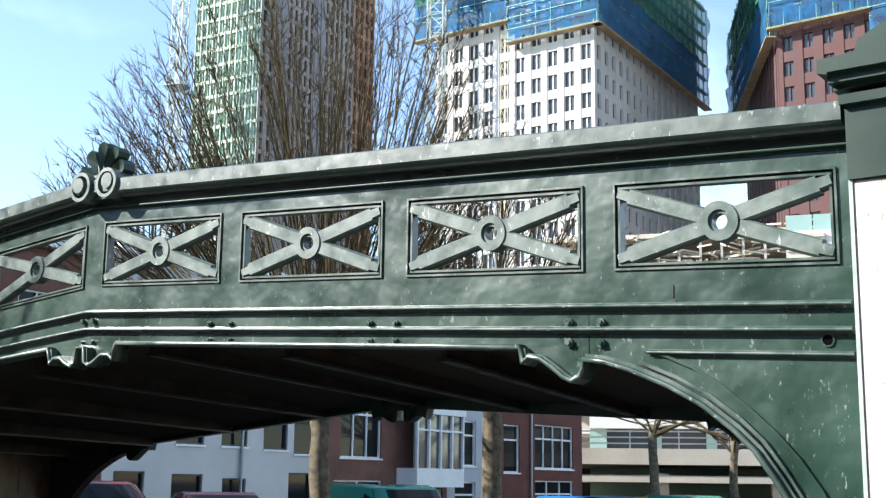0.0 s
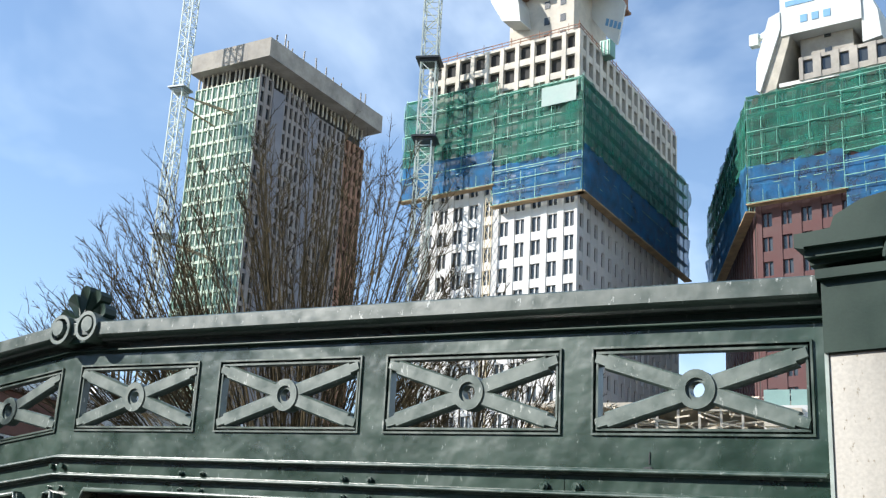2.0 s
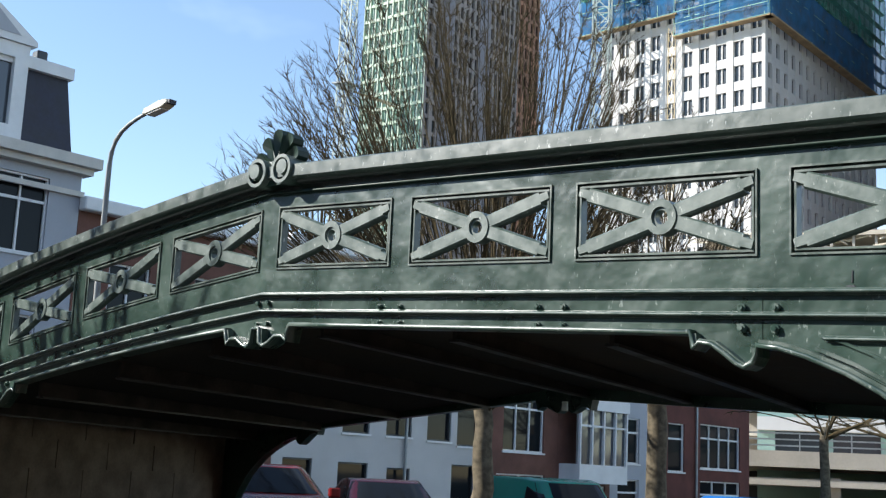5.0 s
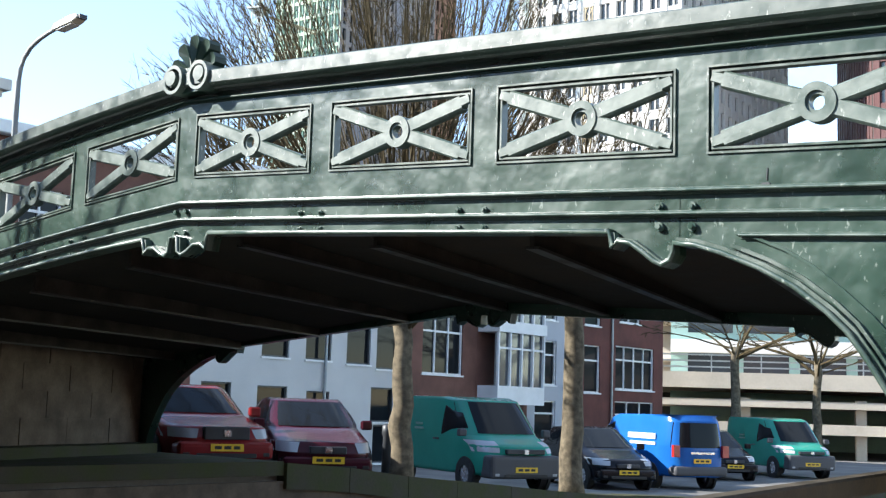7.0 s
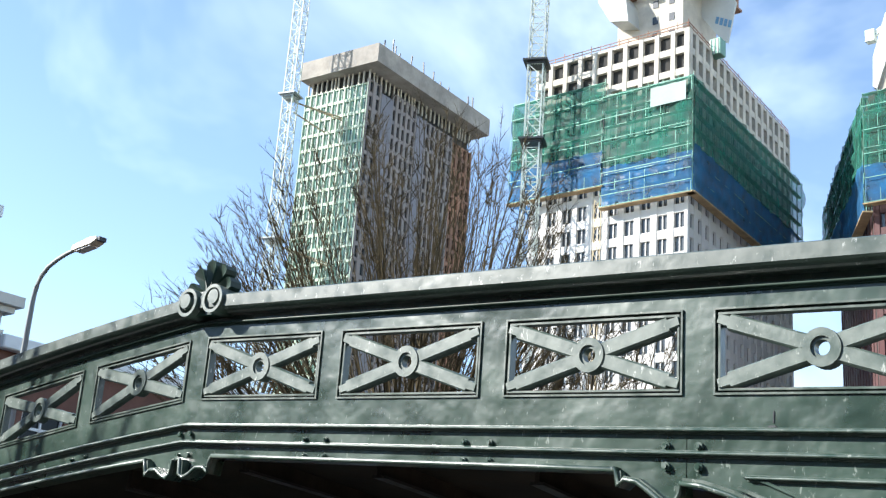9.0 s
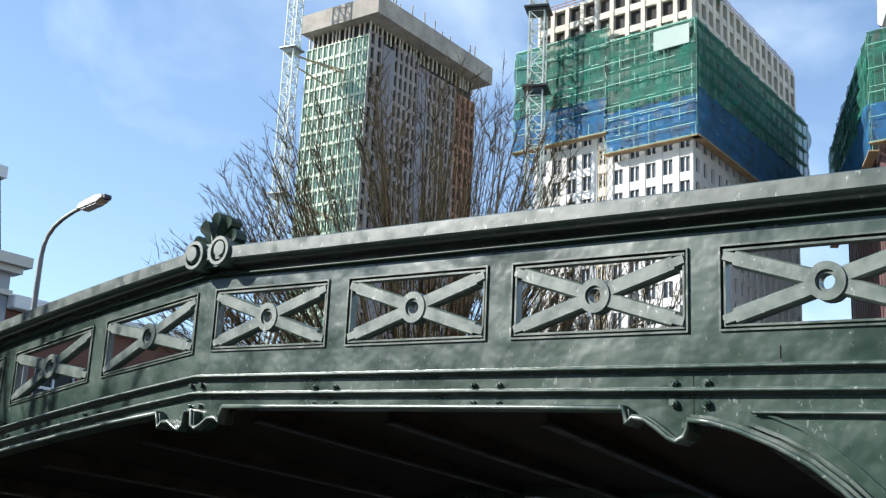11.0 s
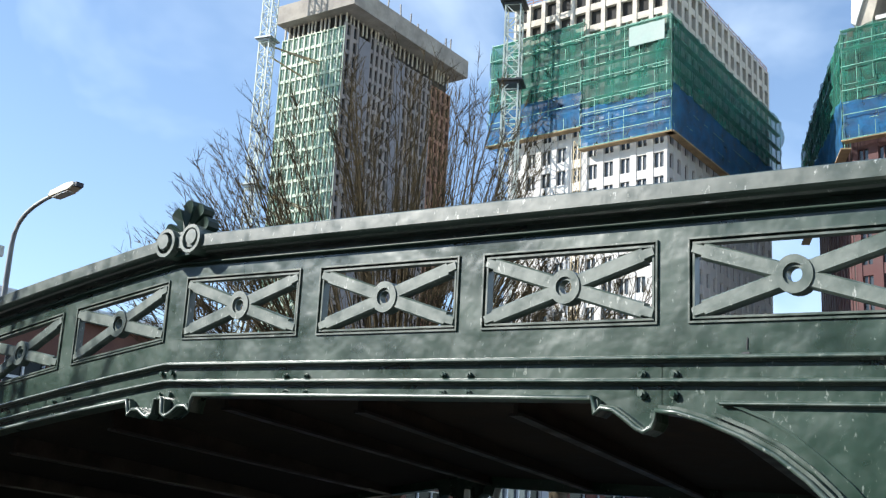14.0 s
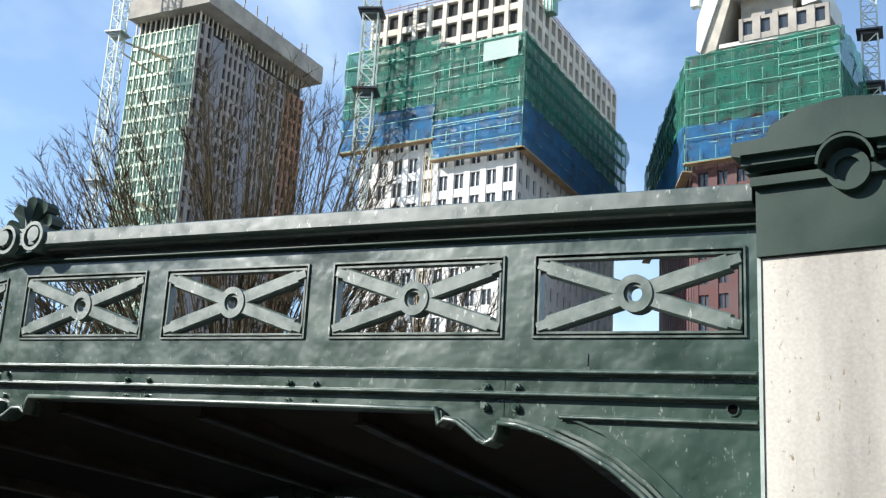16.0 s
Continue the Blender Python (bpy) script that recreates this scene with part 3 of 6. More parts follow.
def build_bridge():
    bridge = thing("bridge", "dark green painted cast-iron humped canal bridge with saltire parapet panels", "bridge")
    for sg in (1, -1):
        build_half(bridge, front(sg), sg)
        build_half(bridge, rear(sg), sg, detail=False)
    build_crest(bridge, front(1))
    # deck and its cross girders, all askew
    bm = bmesh.new()
    for sg in (1, -1):
        V = []
        for u, (y, sk) in ((0, (Y0 + 0.075, 0)), (HALF + 0.3, (Y0 + 0.075 + (0.22 if sg < 0 else 0), 0)), (HALF + 0.3, (YB - 0.075, SKEW)), (0, (YB - 0.075, SKEW))):
            V.append((XC + sk + sg * u * (1.1 if sg < 0 and sk else 1), y, 1.32 - SLOPE * u - (0.055 * u if sg < 0 else 0) - (0.1 if sk else 0)))
        lo = [bm.verts.new(v) for v in V]
        hi = [bm.verts.new((x, y, z + 0.26)) for x, y, z in V]
        bm.faces.new(lo)
        bm.faces.new(hi)
        for i in range(4):
            j = (i + 1) % 4
            bm.faces.new((lo[i], lo[j], hi[j], hi[i]))
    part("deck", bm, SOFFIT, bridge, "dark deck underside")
    for sg in (1, -1):
        for u in ((0.3, 1.7, 3.05, 4.45) if sg > 0 else (1.1, 2.5, 3.9, 5.2)):
            z = 1.27 - SLOPE * u - (0.055 * u if sg < 0 else 0)
            bm = bmesh.new()
            a = (XC + sg * u, Y0 + 0.35, z - 0.02)
            b = (XC + SKEW + sg * u * (1.1 if sg < 0 else 1), YB - 0.09, z - 0.065)
            beam(bm, a, b, 0.03, 0.16)
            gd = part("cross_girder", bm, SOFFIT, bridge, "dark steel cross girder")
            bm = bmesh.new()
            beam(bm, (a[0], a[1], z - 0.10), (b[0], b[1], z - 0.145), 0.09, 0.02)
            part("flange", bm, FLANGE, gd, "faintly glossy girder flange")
    return bridge


build_bridge()


def build_pier():
    pier = thing("bridge_pier", "pale stone pier with green iron cap and ring ornament", "pier", at=Matrix.Translation((0.03, -0.05, -0.13)) @ Matrix.Scale(0.984, 4) @ Matrix.Translation((-0.03, 0.05, 0.13)))
    c, hw = -1.34, 0.49
    yf = 6.12
    g = lambda u, y, z: (c + u, yf + y, z)
    bm = boxes((c - hw, c + hw, yf + 0.02, yf + 0.95, -3.8, 1.735))
    part("stone_shaft", bevel(bm, 0.02, 1), STONE, pier, "weather-stained pale stone shaft")
    # thin pale strip up the left edge of the shaft
    part("edge_strip", boxes((c - hw - 0.006, c - hw + 0.014, yf + 0.012, yf + 0.3, -1.0, 1.73)), PALE_EDGE, pier, "pale strip along the pier edge")
    part("cap_block", boxes((c - hw - 0.004, c + hw, yf + 0.0, yf + 0.9, 1.725, 2.17)), GREEN_CAP, pier, "flat green iron cap block")
    # lower band with its ring
    bm = bmesh.new()
    for s in (-1, 1):
        prism(bm, [(s * 0.10, 2.105), (s * (hw + 0.02), 2.105), (s * (hw + 0.02), 2.155), (s * 0.10, 2.155)], -0.04, 0.9, g)
    part("cap_band", bm, GREEN_CAP, pier)
    zr = 2.135
    bm = bmesh.new()
    disc(bm, (0, zr), 0.112, 0, -0.045, 0.02, g, 30, hole=0.068)
    disc(bm, (0, zr), 0.07, 0, -0.022, 0.02, g, 30)
    part("ring_ornament", bm, GREEN_CAP, pier, "round green iron ring ornament")
    # cornice with an arch over the ring, in columns so that the arch stays open
    R = 0.133
    arc = [(R * math.cos(t), zr + 0.02 + R * math.sin(t)) for t in [math.pi * (1 - i / 14) for i in range(15)]]
    bot = [(-hw - 0.05, 2.185), (-0.17, 2.20), (-R, 2.215)] + [p for p in arc if p[1] > 2.22] + [(R, 2.215), (0.17, 2.20), (hw + 0.05, 2.185)]
    top = [(hw + 0.05, 2.335), (hw - 0.09, 2.345), (hw - 0.11, 2.405), (0.24, 2.475), (0.06, 2.505), (-0.06, 2.505), (-0.24, 2.475), (-hw + 0.11, 2.405), (-hw + 0.09, 2.345), (-hw - 0.05, 2.335)]
    bm = bmesh.new()
    tops, sbot = sorted(top), sorted(bot)
    us = sorted({round(p[0], 4) for p in bot} | {round(p[0], 4) for p in top})

    def at(line, u):
        for (a, za), (b, zb) in zip(line, line[1:]):
            if a <= u <= b:
                return za + (zb - za) * ((u - a) / (b - a) if b > a else 0)
        return line[0][1] if u < line[0][0] else line[-1][1]
    for a, b in zip(us, us[1:]):
        prism(bm, [(a, at(sbot, a)), (b, at(sbot, b)), (b, at(tops, b)), (a, at(tops, a))], -0.02, 0.9, g)
        za, zb = max(at(sbot, a) + 0.03, 2.262), max(at(sbot, b) + 0.03, 2.262)
        prism(bm, [(a, za), (b, zb), (b, at(tops, b)), (a, at(tops, a))], -0.11, -0.018, g)
    for s in (-1, 1):
        prism(bm, [(s * (hw + 0.10), 2.262), (s * (hw + 0.05), 2.25), (s * (hw + 0.05), 2.337), (s * (hw + 0.10), 2.335)], -0.11, 0.9, g)
    bmesh.ops.remove_doubles(bm, verts=bm.verts, dist=5e-4)
    part("cornice", bm, GREEN_CAP, pier, "moulded green iron cornice with gabled top")
    bm = bmesh.new()
    for i in range(len(arc) - 1):
        (a, za), (b, zb) = arc[i], arc[i + 1]
        k, z0 = 1.12, zr + 0.02
        prism(bm, [(a, za), (b, zb), (b * k, z0 + (zb - z0) * k), (a * k, z0 + (za - z0) * k)], -0.118, -0.02, g)
    bmesh.ops.remove_doubles(bm, verts=bm.verts, dist=5e-4)
    part("arch_hood", bm, GREEN_CAP, pier)
    part("under_moulding", boxes((c - hw - 0.06, c - 0.155, yf - 0.07, yf + 0.9, 2.215, 2.262), (c + 0.155, c + hw + 0.06, yf - 0.07, yf + 0.9, 2.215, 2.262)), GREEN_CAP, pier)


build_pier()


def build_abutments():
    for nm, sg in (("abutment_1", -1), ("abutment_2", 1)):
        ab = thing(nm, "dark stained stone abutment wall under the bridge", "abutment", kind="structure")
        xa = XC + sg * (HALF + 0.02)
        sk = SKEW - 0.7 if sg < 0 else SKEW
        rnd = random.Random(9 + sg)
        yA, yB = (6.45, 11.95) if sg < 0 else (7.0, 11.95)
        z = -0.72
        rows = 5
        for r in range(rows):
            z1 = z + 0.36
            off = 0.45 if r % 2 else 0
            y = yA
            while y < yB:
                ln = min(0.95 if y > yA else 0.95 - off, yB - y)
                if ln > 0.05:
                    k = (y + ln / 2 - Y0) / (YB - Y0)
                    x = xa + sk * k
                    bm = bmesh.new()
                    d = 0.004 + rnd.random() * 0.012
                    prism(bm, [(y + 0.006, z + 0.006), (y + ln - 0.006, z + 0.006), (y + ln - 0.006, z1 - 0.006), (y + 0.006, z1 - 0.006)], 0, 0.5,
                          lambda u, yy, zz: (xa + sk * (u - Y0) / (YB - Y0) + sg * (yy - d), u, zz))
                    part("stone_block", bm, QUAY, ab)
                y += ln
            z = z1
        bm = bmesh.new()
        prism(bm, [(yA, -0.95), (yB, -0.95), (yB, -0.72), (yA, -0.72)], -0.45, 0.5, lambda u, yy, zz: (xa + sk * (u - Y0) / (YB - Y0) + sg * yy, u, zz))
        part("ledge", bm, MOSS, ab, "mossy stone ledge")
        bm = bmesh.new()
        prism(bm, [(yA, -3.9), (yB, -3.9), (yB, -0.95), (yA, -0.95)], -0.38, 0.5, lambda u, yy, zz: (xa + sk * (u - Y0) / (YB - Y0) + sg * yy, u, zz))
        part("brick_footing", bm, BRICK_Q, ab, "dark brick footing")
        bm = bmesh.new()
        prism(bm, [(yA, -0.72), (yB, -0.72), (yB, 1.0), (yA, 1.0)], 0.014, 2.2, lambda u, yy, zz: (xa + sk * (u - Y0) / (YB - Y0) + sg * yy, u, zz))
        part("core", bm, QUAY, ab)


build_abutments()


def build_quay_bar():
    # stand-in for a dark bar of unknown nature; the posts are made up
    t = thing("quay_railing", "dark bar on added posts along the near quay", "railing")
    bm = bmesh.new()
    beam(bm, (-1.95, 2.2, -0.40), (-2.45, 7.0, -0.36), 0.10, 0.10)
    part("rail", bevel(bm, 0.012, 1), DARK_BAR, t)
    for k in range(3):
        y = 2.4 + 2.1 * k
        x = -1.95 - 0.5 * (y - 2.2) / 4.8
        part("post", boxes((x - 0.05, x + 0.05, y - 0.05, y + 0.05, STREET - 2.2 if x < -2.3 else STREET, -0.45)), DARK_BAR, t)


build_quay_bar()


def build_approach():
    """The unseen raised street onto the bridge from the left bank, added for shade."""
    t = thing("approach", "unseen stone-faced raised street up to the bridge, added to shade the quay", "ramp", kind="structure")
    bm = bmesh.new()
    plan_pts = [(-15.6, 6.45), (-27.2, 6.45), (-27.2, 11.95), (-17.3, 11.95)]
    lo = [bm.verts.new((x, y, -3.0)) for x, y in plan_pts]
    hi = [bm.verts.new((x, y, 0.98 if x > -20 else -0.3)) for x, y in plan_pts]
    bm.faces.new(lo)
    bm.faces.new(hi)
    for i in range(4):
        j = (i + 1) % 4
        bm.faces.new((lo[i], lo[j], hi[j], hi[i]))
    part("embankment", bm, QUAY, t)
    # out of view; its height is there to shade the quay behind
    bm = bmesh.new()
    beam(bm, (-15.6, 11.7, 1.45), (-24, 11.7, 1.0), 0.3, 1.0)
    part("parapet_wall", bm, QUAY, t)


build_approach()


# ---- towers ----
def face_frame(a, b, out):
    """A frame on the wall from plan point a to b: u along it, y inwards, z up."""
    a, b = Vector((*a, 0)), Vector((*b, 0))
    d = (b - a).normalized()
    inn = Vector((-d.y, d.x, 0))
    if inn.dot(Vector((*out, 0))) > 0:
        inn = -inn
    def f(u, y, z):
        p = a + d * u + inn * y
        return (p.x, p.y, z)
    return f, (b - a).length, Matrix(((d.x, inn.x, 0, 0), (d.y, inn.y, 0, 0), (0, 0, 1, 0), (0, 0, 0, 1))), a


def window_wall(tower, a, b, out, z0, z1, cols, floor, wfrac, hfrac, material, depth=0.5, name="facade", double=False, part_rows=None, pane=None, split=None):
    """A wall with real openings; each window of the seen storeys is a part, the rest joined."""
    pane = pane or GLASS_D
    f, L, rot3, o = face_frame(a, b, out)
    rows = int(round((z1 - z0) / floor))
    fl = (z1 - z0) / rows
    cw = L / cols
    ww, wh = cw * wfrac, fl * hfrac
    bm = bmesh.new()
    # piers run the full height, spandrels between them
    for c in range(cols + 1):
        u0 = max(c * cw - (cw - ww) / 2, 0)
        u1 = min(c * cw + (cw - ww) / 2, L)
        prism(bm, [(u0, z0), (u1, z0), (u1, z1), (u0, z1)], -0.12, depth, f)
    for r in range(rows + 1):
        za = z0 if r == 0 else z0 + r * fl - (fl - wh) * 0.35
        zb = z1 if r == rows else z0 + r * fl + (fl - wh) * 0.65
        for c in range(cols):
            u0, u1 = c * cw + (cw - ww) / 2, (c + 1) * cw - (cw - ww) / 2
            prism(bm, [(u0, za), (u1, za), (u1, zb), (u0, zb)], 0.0, depth, f)
    wall = part(name, bm, material, tower)
    # one window mesh, shared
    wm = bmesh.new()
    if split:
        box(wm, 0, ww * 0.42, -0.1, 0.06, 0, wh)
        box(wm, ww * 0.42, ww, 0.0, 0.06, 0, wh)
    else:
        box(wm, 0, ww, 0.0, 0.06, 0, wh)
    me = bpy.data.meshes.new("window")
    wm.to_mesh(me)
    wm.free()
    me.materials.append(split or pane)
    me.materials.append(pane)
    for p in me.polygons:
        p.material_index = 1 if split and p.index >= 6 else 0
    fr = bmesh.new()
    t = 0.09
    if double:
        box(fr, ww * 0.45, ww * 0.55, -0.2, 0, 0, wh)
    box(fr, 0, t, -0.1, 0, 0, wh)
    box(fr, ww - t, ww, -0.1, 0, 0, wh)
    frame_me = bpy.data.meshes.new("window_frame")
    fr.to_mesh(frame_me)
    fr.free()
    frame_me.materials.append(material if double else DARK)
    made = 0
    rest = bmesh.new()
    for r in range(rows - 1, -1, -1):
        for c in range(cols):
            u = c * cw + (cw - ww) / 2
            z = z0 + r * fl + (fl - wh) * 0.65
            if part_rows is None or rows - 1 - r < part_rows:
                w = new("window", me)
                w.parent = wall
                w.matrix_local = Matrix.Translation(f(u, depth - 0.1, z)) @ rot3
                made += 1
                if double:
                    q = new("window_frame", frame_me)
                    q.parent = wall
                    q.matrix_local = Matrix.Translation(f(u, depth - 0.1, z)) @ rot3
            else:
                prism(rest, [(u, z), (u + ww, z), (u + ww, z + wh), (u, z + wh)], depth - 0.1, depth - 0.04, f)
    if rest.verts:
        tagged(part("window_rest", rest, pane, tower), kind="stuff")
    else:
        rest.free()
    return wall


def plan_box(bm, pts, z0, z1):
    lo = [bm.verts.new((x, y, z0)) for x, y in pts]
    hi = [bm.verts.new((x, y, z1)) for x, y in pts]
    bm.faces.new(lo)
    bm.faces.new(hi)
    n = len(pts)
    for i in range(n):
        bm.faces.new((lo[i], lo[(i + 1) % n], hi[(i + 1) % n], hi[i]))


def grown(pts, d):
    c = Vector((sum(p[0] for p in pts) / len(pts), sum(p[1] for p in pts) / len(pts)))
    res = []
    for p in pts:
        v = Vector(p) - c
        res.append(tuple(Vector(p) + Vector((d if v.x > 0 else -d, d if v.y > 0 else -d))))
    return res


def net_face(tower, a, b, out, z0, z1, material, label, seed, billow=0.5, bays=14):
    """A hanging, slightly billowing sheet of netting."""
    f, L, rot3, o = face_frame(a, b, out)
    bm = bmesh.new()
    nu, nz = max(8, int(L / 1.1)), max(4, int((z1 - z0) / 1.1))
    g = {}
    rag = random.Random(seed)
    for i in range(nu + 1):
        for j in range(nz + 1):
            u, z = L * i / nu, z0 + (z1 - z0) * j / nz
            w = noise.noise(Vector((u * 0.22, z * 0.22, seed))) * billow + noise.noise(Vector((u * 0.7, z * 0.5, seed + 7))) * billow * 0.4
            if j in (0, nz):
                z += noise.noise(Vector((u * 0.45, j, seed + 3))) * 0.7 + rag.uniform(-0.12, 0.12)
            g[i, j] = bm.verts.new(f(u, -abs(w) * 1.5, z))
    for i in range(nu):
        for j in range(nz):
            bm.faces.new((g[i, j], g[i + 1, j], g[i + 1, j + 1], g[i, j + 1]))
    ob = part("netting", bm, material, tower, label, smooth=True)
    return ob


def scaffold(tower, a, b, out, z0, z1, lift=2.6, bay=2.6, seed=1, ledgers=True):
    f, L, rot3, o = face_frame(a, b, out)
    bm = bmesh.new()
    n = int((z1 - z0) / lift)
    rnd0 = random.Random(seed + 40)
    m = int(L / bay)
    for y in (0.06, 0.9):
        for i in range(m + 1):
            u = L * i / m
            beam(bm, f(u, y, z0), f(u, y, z1 + (0.8 * rnd0.random() if y < 0.5 else 0)), 0.09)
    rnd = random.Random(seed)
    for j in range(n + 1):
        z = z0 + (z1 - z0) * j / n
        beam(bm, f(0, 0.06, z), f(L, 0.06, z), 0.14, 0.10)
        beam(bm, f(0, 0.4, z), f(L, 0.4, z), 1.0, 0.08)
    for i in range(m):
        for j in range(n):
            if rnd.random() < 0.05:
                za, zb = z0 + (z1 - z0) * j / n, z0 + (z1 - z0) * (j + 1) / n
                beam(bm, f(L * i / m, 0.08, za), f(L * (i + 1) / m, 0.08, zb), 0.08)
    tagged(part("scaffold_frame", bm, TUBE, tower, "pale steel scaffold tubes behind netting"), kind="stuff")
    if ledgers:
        bm = bmesh.new()
        j = 0
        while z0 + 2.1 * j < z1:
            z = z0 + 2.1 * j
            if j % 2 == 0 or rnd.random() < 0.35:
                beam(bm, f(0, -0.62, z), f(L, -0.62, z), 0.10)
            j += 1
        for i in range(m + 1):
            for j in range(n):
                if rnd.random() < 0.55:
                    za, zb = z0 + (z1 - z0) * j / n, z0 + (z1 - z0) * (j + rnd.uniform(0.5, 1.0)) / n
                    beam(bm, f(L * i / m, -0.6, za), f(L * i / m, -0.6, zb), 0.07)
        tagged(part("ledger_frame", bm, LEDGER, tower, "pale scaffold ledgers outside the netting"), kind="stuff")
    bm = bmesh.new()
    beam(bm, f(-0.3, 0.2, z0 - 0.1), f(L + 0.3, 0.2, z0 - 0.1), 1.6, 0.25)
    part("scaffold_deck", bm, TIMBER, tower, "timber scaffold platform edge")


def white_tower():
    t = thing("tower", "pale stone office tower under construction wrapped in green and blue netting", "building")
    A, B, C, D = (-94.5, 176.0), (-127.0, 176.0), (-131.5, 228.0), (-99.0, 228.0)
    part("core_mass", (lambda bm: (plan_box(bm, grown([A, B, C, D], -0.7), STREET, 107.0), bm)[1])(bmesh.new()), SHADE_IN, t, "inner mass coloured dark for the unlit interior")
    window_wall(t, B, A, (0, -1), STREET + 3, 95.2, 10, 4.25, 0.62, 0.64, T_STONE, double=True, part_rows=21)
    window_wall(t, B, A, (0, -1), 95.22, 107.8, 10, 4.13, 0.74, 0.70, T_CORE, depth=1.2, name="raw_frame", part_rows=3)
    window_wall(t, A, D, (1, 0), STREET + 3, 95.2, 16, 4.25, 0.50, 0.62, T_STONE, double=False, part_rows=14)
    window_wall(t, A, D, (1, 0), 95.22, 107.8, 16, 4.13, 0.60, 0.68, T_CORE, depth=1.0, name="raw_frame", part_rows=3)
    window_wall(t, C, B, (-1, 0), 60, 107.8, 16, 3.75, 0.42, 0.60, T_STONE, part_rows=0)
    bm = bmesh.new()
    for P, Q, o in ((B, A, (0, -1)), (A, D, (1, 0))):
        f, L, r, oo = face_frame(P, Q, o)
        for z in (108.3, 108.9):
            beam(bm, f(0, 0.2, z), f(L, 0.2, z), 0.12)
        for i in range(int(L / 2) + 1):
            beam(bm, f(i * 2.0, 0.2, 107.8), f(i * 2.0, 0.2, 109.0 + 0.5 * (i % 3 == 0)), 0.10)
    part("edge_rail", bm, T_RUST, t, "temporary red edge railing")
    # scaffolding, two heights on the front
    e = 1.7
    mid = (-110.5, 176.0 - e)
    fa, fb, fd = (A[0] + e, A[1] - e), (B[0] - e - 2.0, B[1] - e), (D[0] + e, D[1] + e)
    fc = (C[0] - e, C[1] + e)
    scaffold(t, mid, fa, (0, -1), 75.9, 97.4, 2.9, 2.9, 1)
    scaffold(t, fb, mid, (0, -1), 80.0, 100.2, 2.9, 2.9, 2)
    scaffold(t, fa, fd, (1, 0), 75.9, 97.0, 2.9, 2.9, 3, ledgers=False)
    net_face(t, mid, fa, (0, -1), 76.0, 83.4, NET_B, "blue debris netting", 1)
    net_face(t, mid, fa, (0, -1), 83.4, 97.4, NET_G, "green debris netting", 2)
    net_face(t, fb, mid, (0, -1), 80.1, 86.8, NET_B, "blue debris netting", 3)
    net_face(t, fb, mid, (0, -1), 86.8, 100.2, NET_G, "green debris netting", 4)
    net_face(t, fa, fd, (1, 0), 76.0, 84.6, NET_B, "blue debris netting", 5)
    net_face(t, fa, fd, (1, 0), 84.6, 97.0, NET_G, "green debris netting", 6, 0.8)
    net_face(t, fc, fb, (-1, 0), 80.1, 86.8, NET_B, "blue debris netting", 7)
    net_face(t, fc, fb, (-1, 0), 86.8, 100.2, NET_G, "green debris netting", 8, 0.8)
    bm = bmesh.new()
    f, L, r, oo = face_frame(mid, fa, (0, -1))
    prism(bm, [(L - 7.9, 92.7), (L - 1.0, 92.7), (L - 1.0, 96.3), (L - 7.9, 96.3)], -0.75, -0.7, f)
    part("board", bm, BOARD, t, "blank pale board on the netting")
    # hoist mast on the front
    bm = bmesh.new()
    for z in range(40, 78, 2):
        beam(bm, (-112.3, 175.0, z), (-111.1, 175.0, z + 2), 0.08)
        beam(bm, (-111.1, 175.0, z), (-112.3, 175.0, z + 2), 0.08)
    for x in (-112.4, -111.0):
        beam(bm, (x, 175.0, STREET), (x, 175.0, 78), 0.12)
    part("hoist_mast", bm, CRANE_Y, t, "yellow construction hoist mast")
    # rising core with climbing formwork
    core = part("core", boxes((-119.2, -104.6, 192, 206, 107, 134)), T_CORE, t, "pale raw concrete stair core")
    # dark blocks on the solid core stand for the shade in openings
    for k in range(6):
        for x in (-110.6, -107.0):
            part("opening", boxes((x - 0.6, x + 0.6, 191.9, 192.1, 109.4 + k * 3.6, 111.0 + k * 3.6)), GLASS_D, core)
    bm = bmesh.new()
    box(bm, -120.2, -100.4, 189.6, 209, 128.0, 128.5)
    for k in range(9):
        box(bm, -119.8 + k * 1.9, -118.6 + k * 1.9, 189.8, 191.8, 126.6 + 0.5 * (k % 2), 128.0)
    box(bm, -119.6, -100.9, 190.2, 208.5, 128.5, 139)
    part("formwork", bm, T_RUST, t, "brown timber climbing formwork")
    bm = bmesh.new()
    prism(bm, [(-122.6, 132.5), (-121.2, 126.0), (-118.3, 121.0), (-114.2, 120.0), (-114.8, 124.5), (-117.8, 130.5), (-118.2, 136.0), (-122.8, 138.0)], 187.6, 204.0)
    part("sheeting", bm, SHEET, t, "white weather sheeting flaring from the core")
    bm = bmesh.new()
    prism(bm, [(-112.0, 135.5), (-111.0, 133.0), (-100.2, 117.4), (-99.0, 116.6), (-97.2, 125.0), (-100.5, 131.5), (-102.0, 138.0)], 199.6, 200.2)
    part("sheeting", bm, SHEET, t, "white sheeting with faded blue print")
    for k in range(4):
        bm = bmesh.new()
        prism(bm, [(-101.6 + k * 0.9, 121.4 - k * 0.5), (-101.0 + k * 0.9, 121.1 - k * 0.5), (-100.7 + k * 0.9, 122.6 - k * 0.5), (-101.3 + k * 0.9, 122.9 - k * 0.5)], 199.5, 199.58)
        part("print_bar", bm, BLUE_P, t, "faded unreadable blue print")
    bm = bmesh.new()
    beam(bm, (-101.5, 199, 128.0), (-95.0, 199, 136.5), 0.6, 0.8)
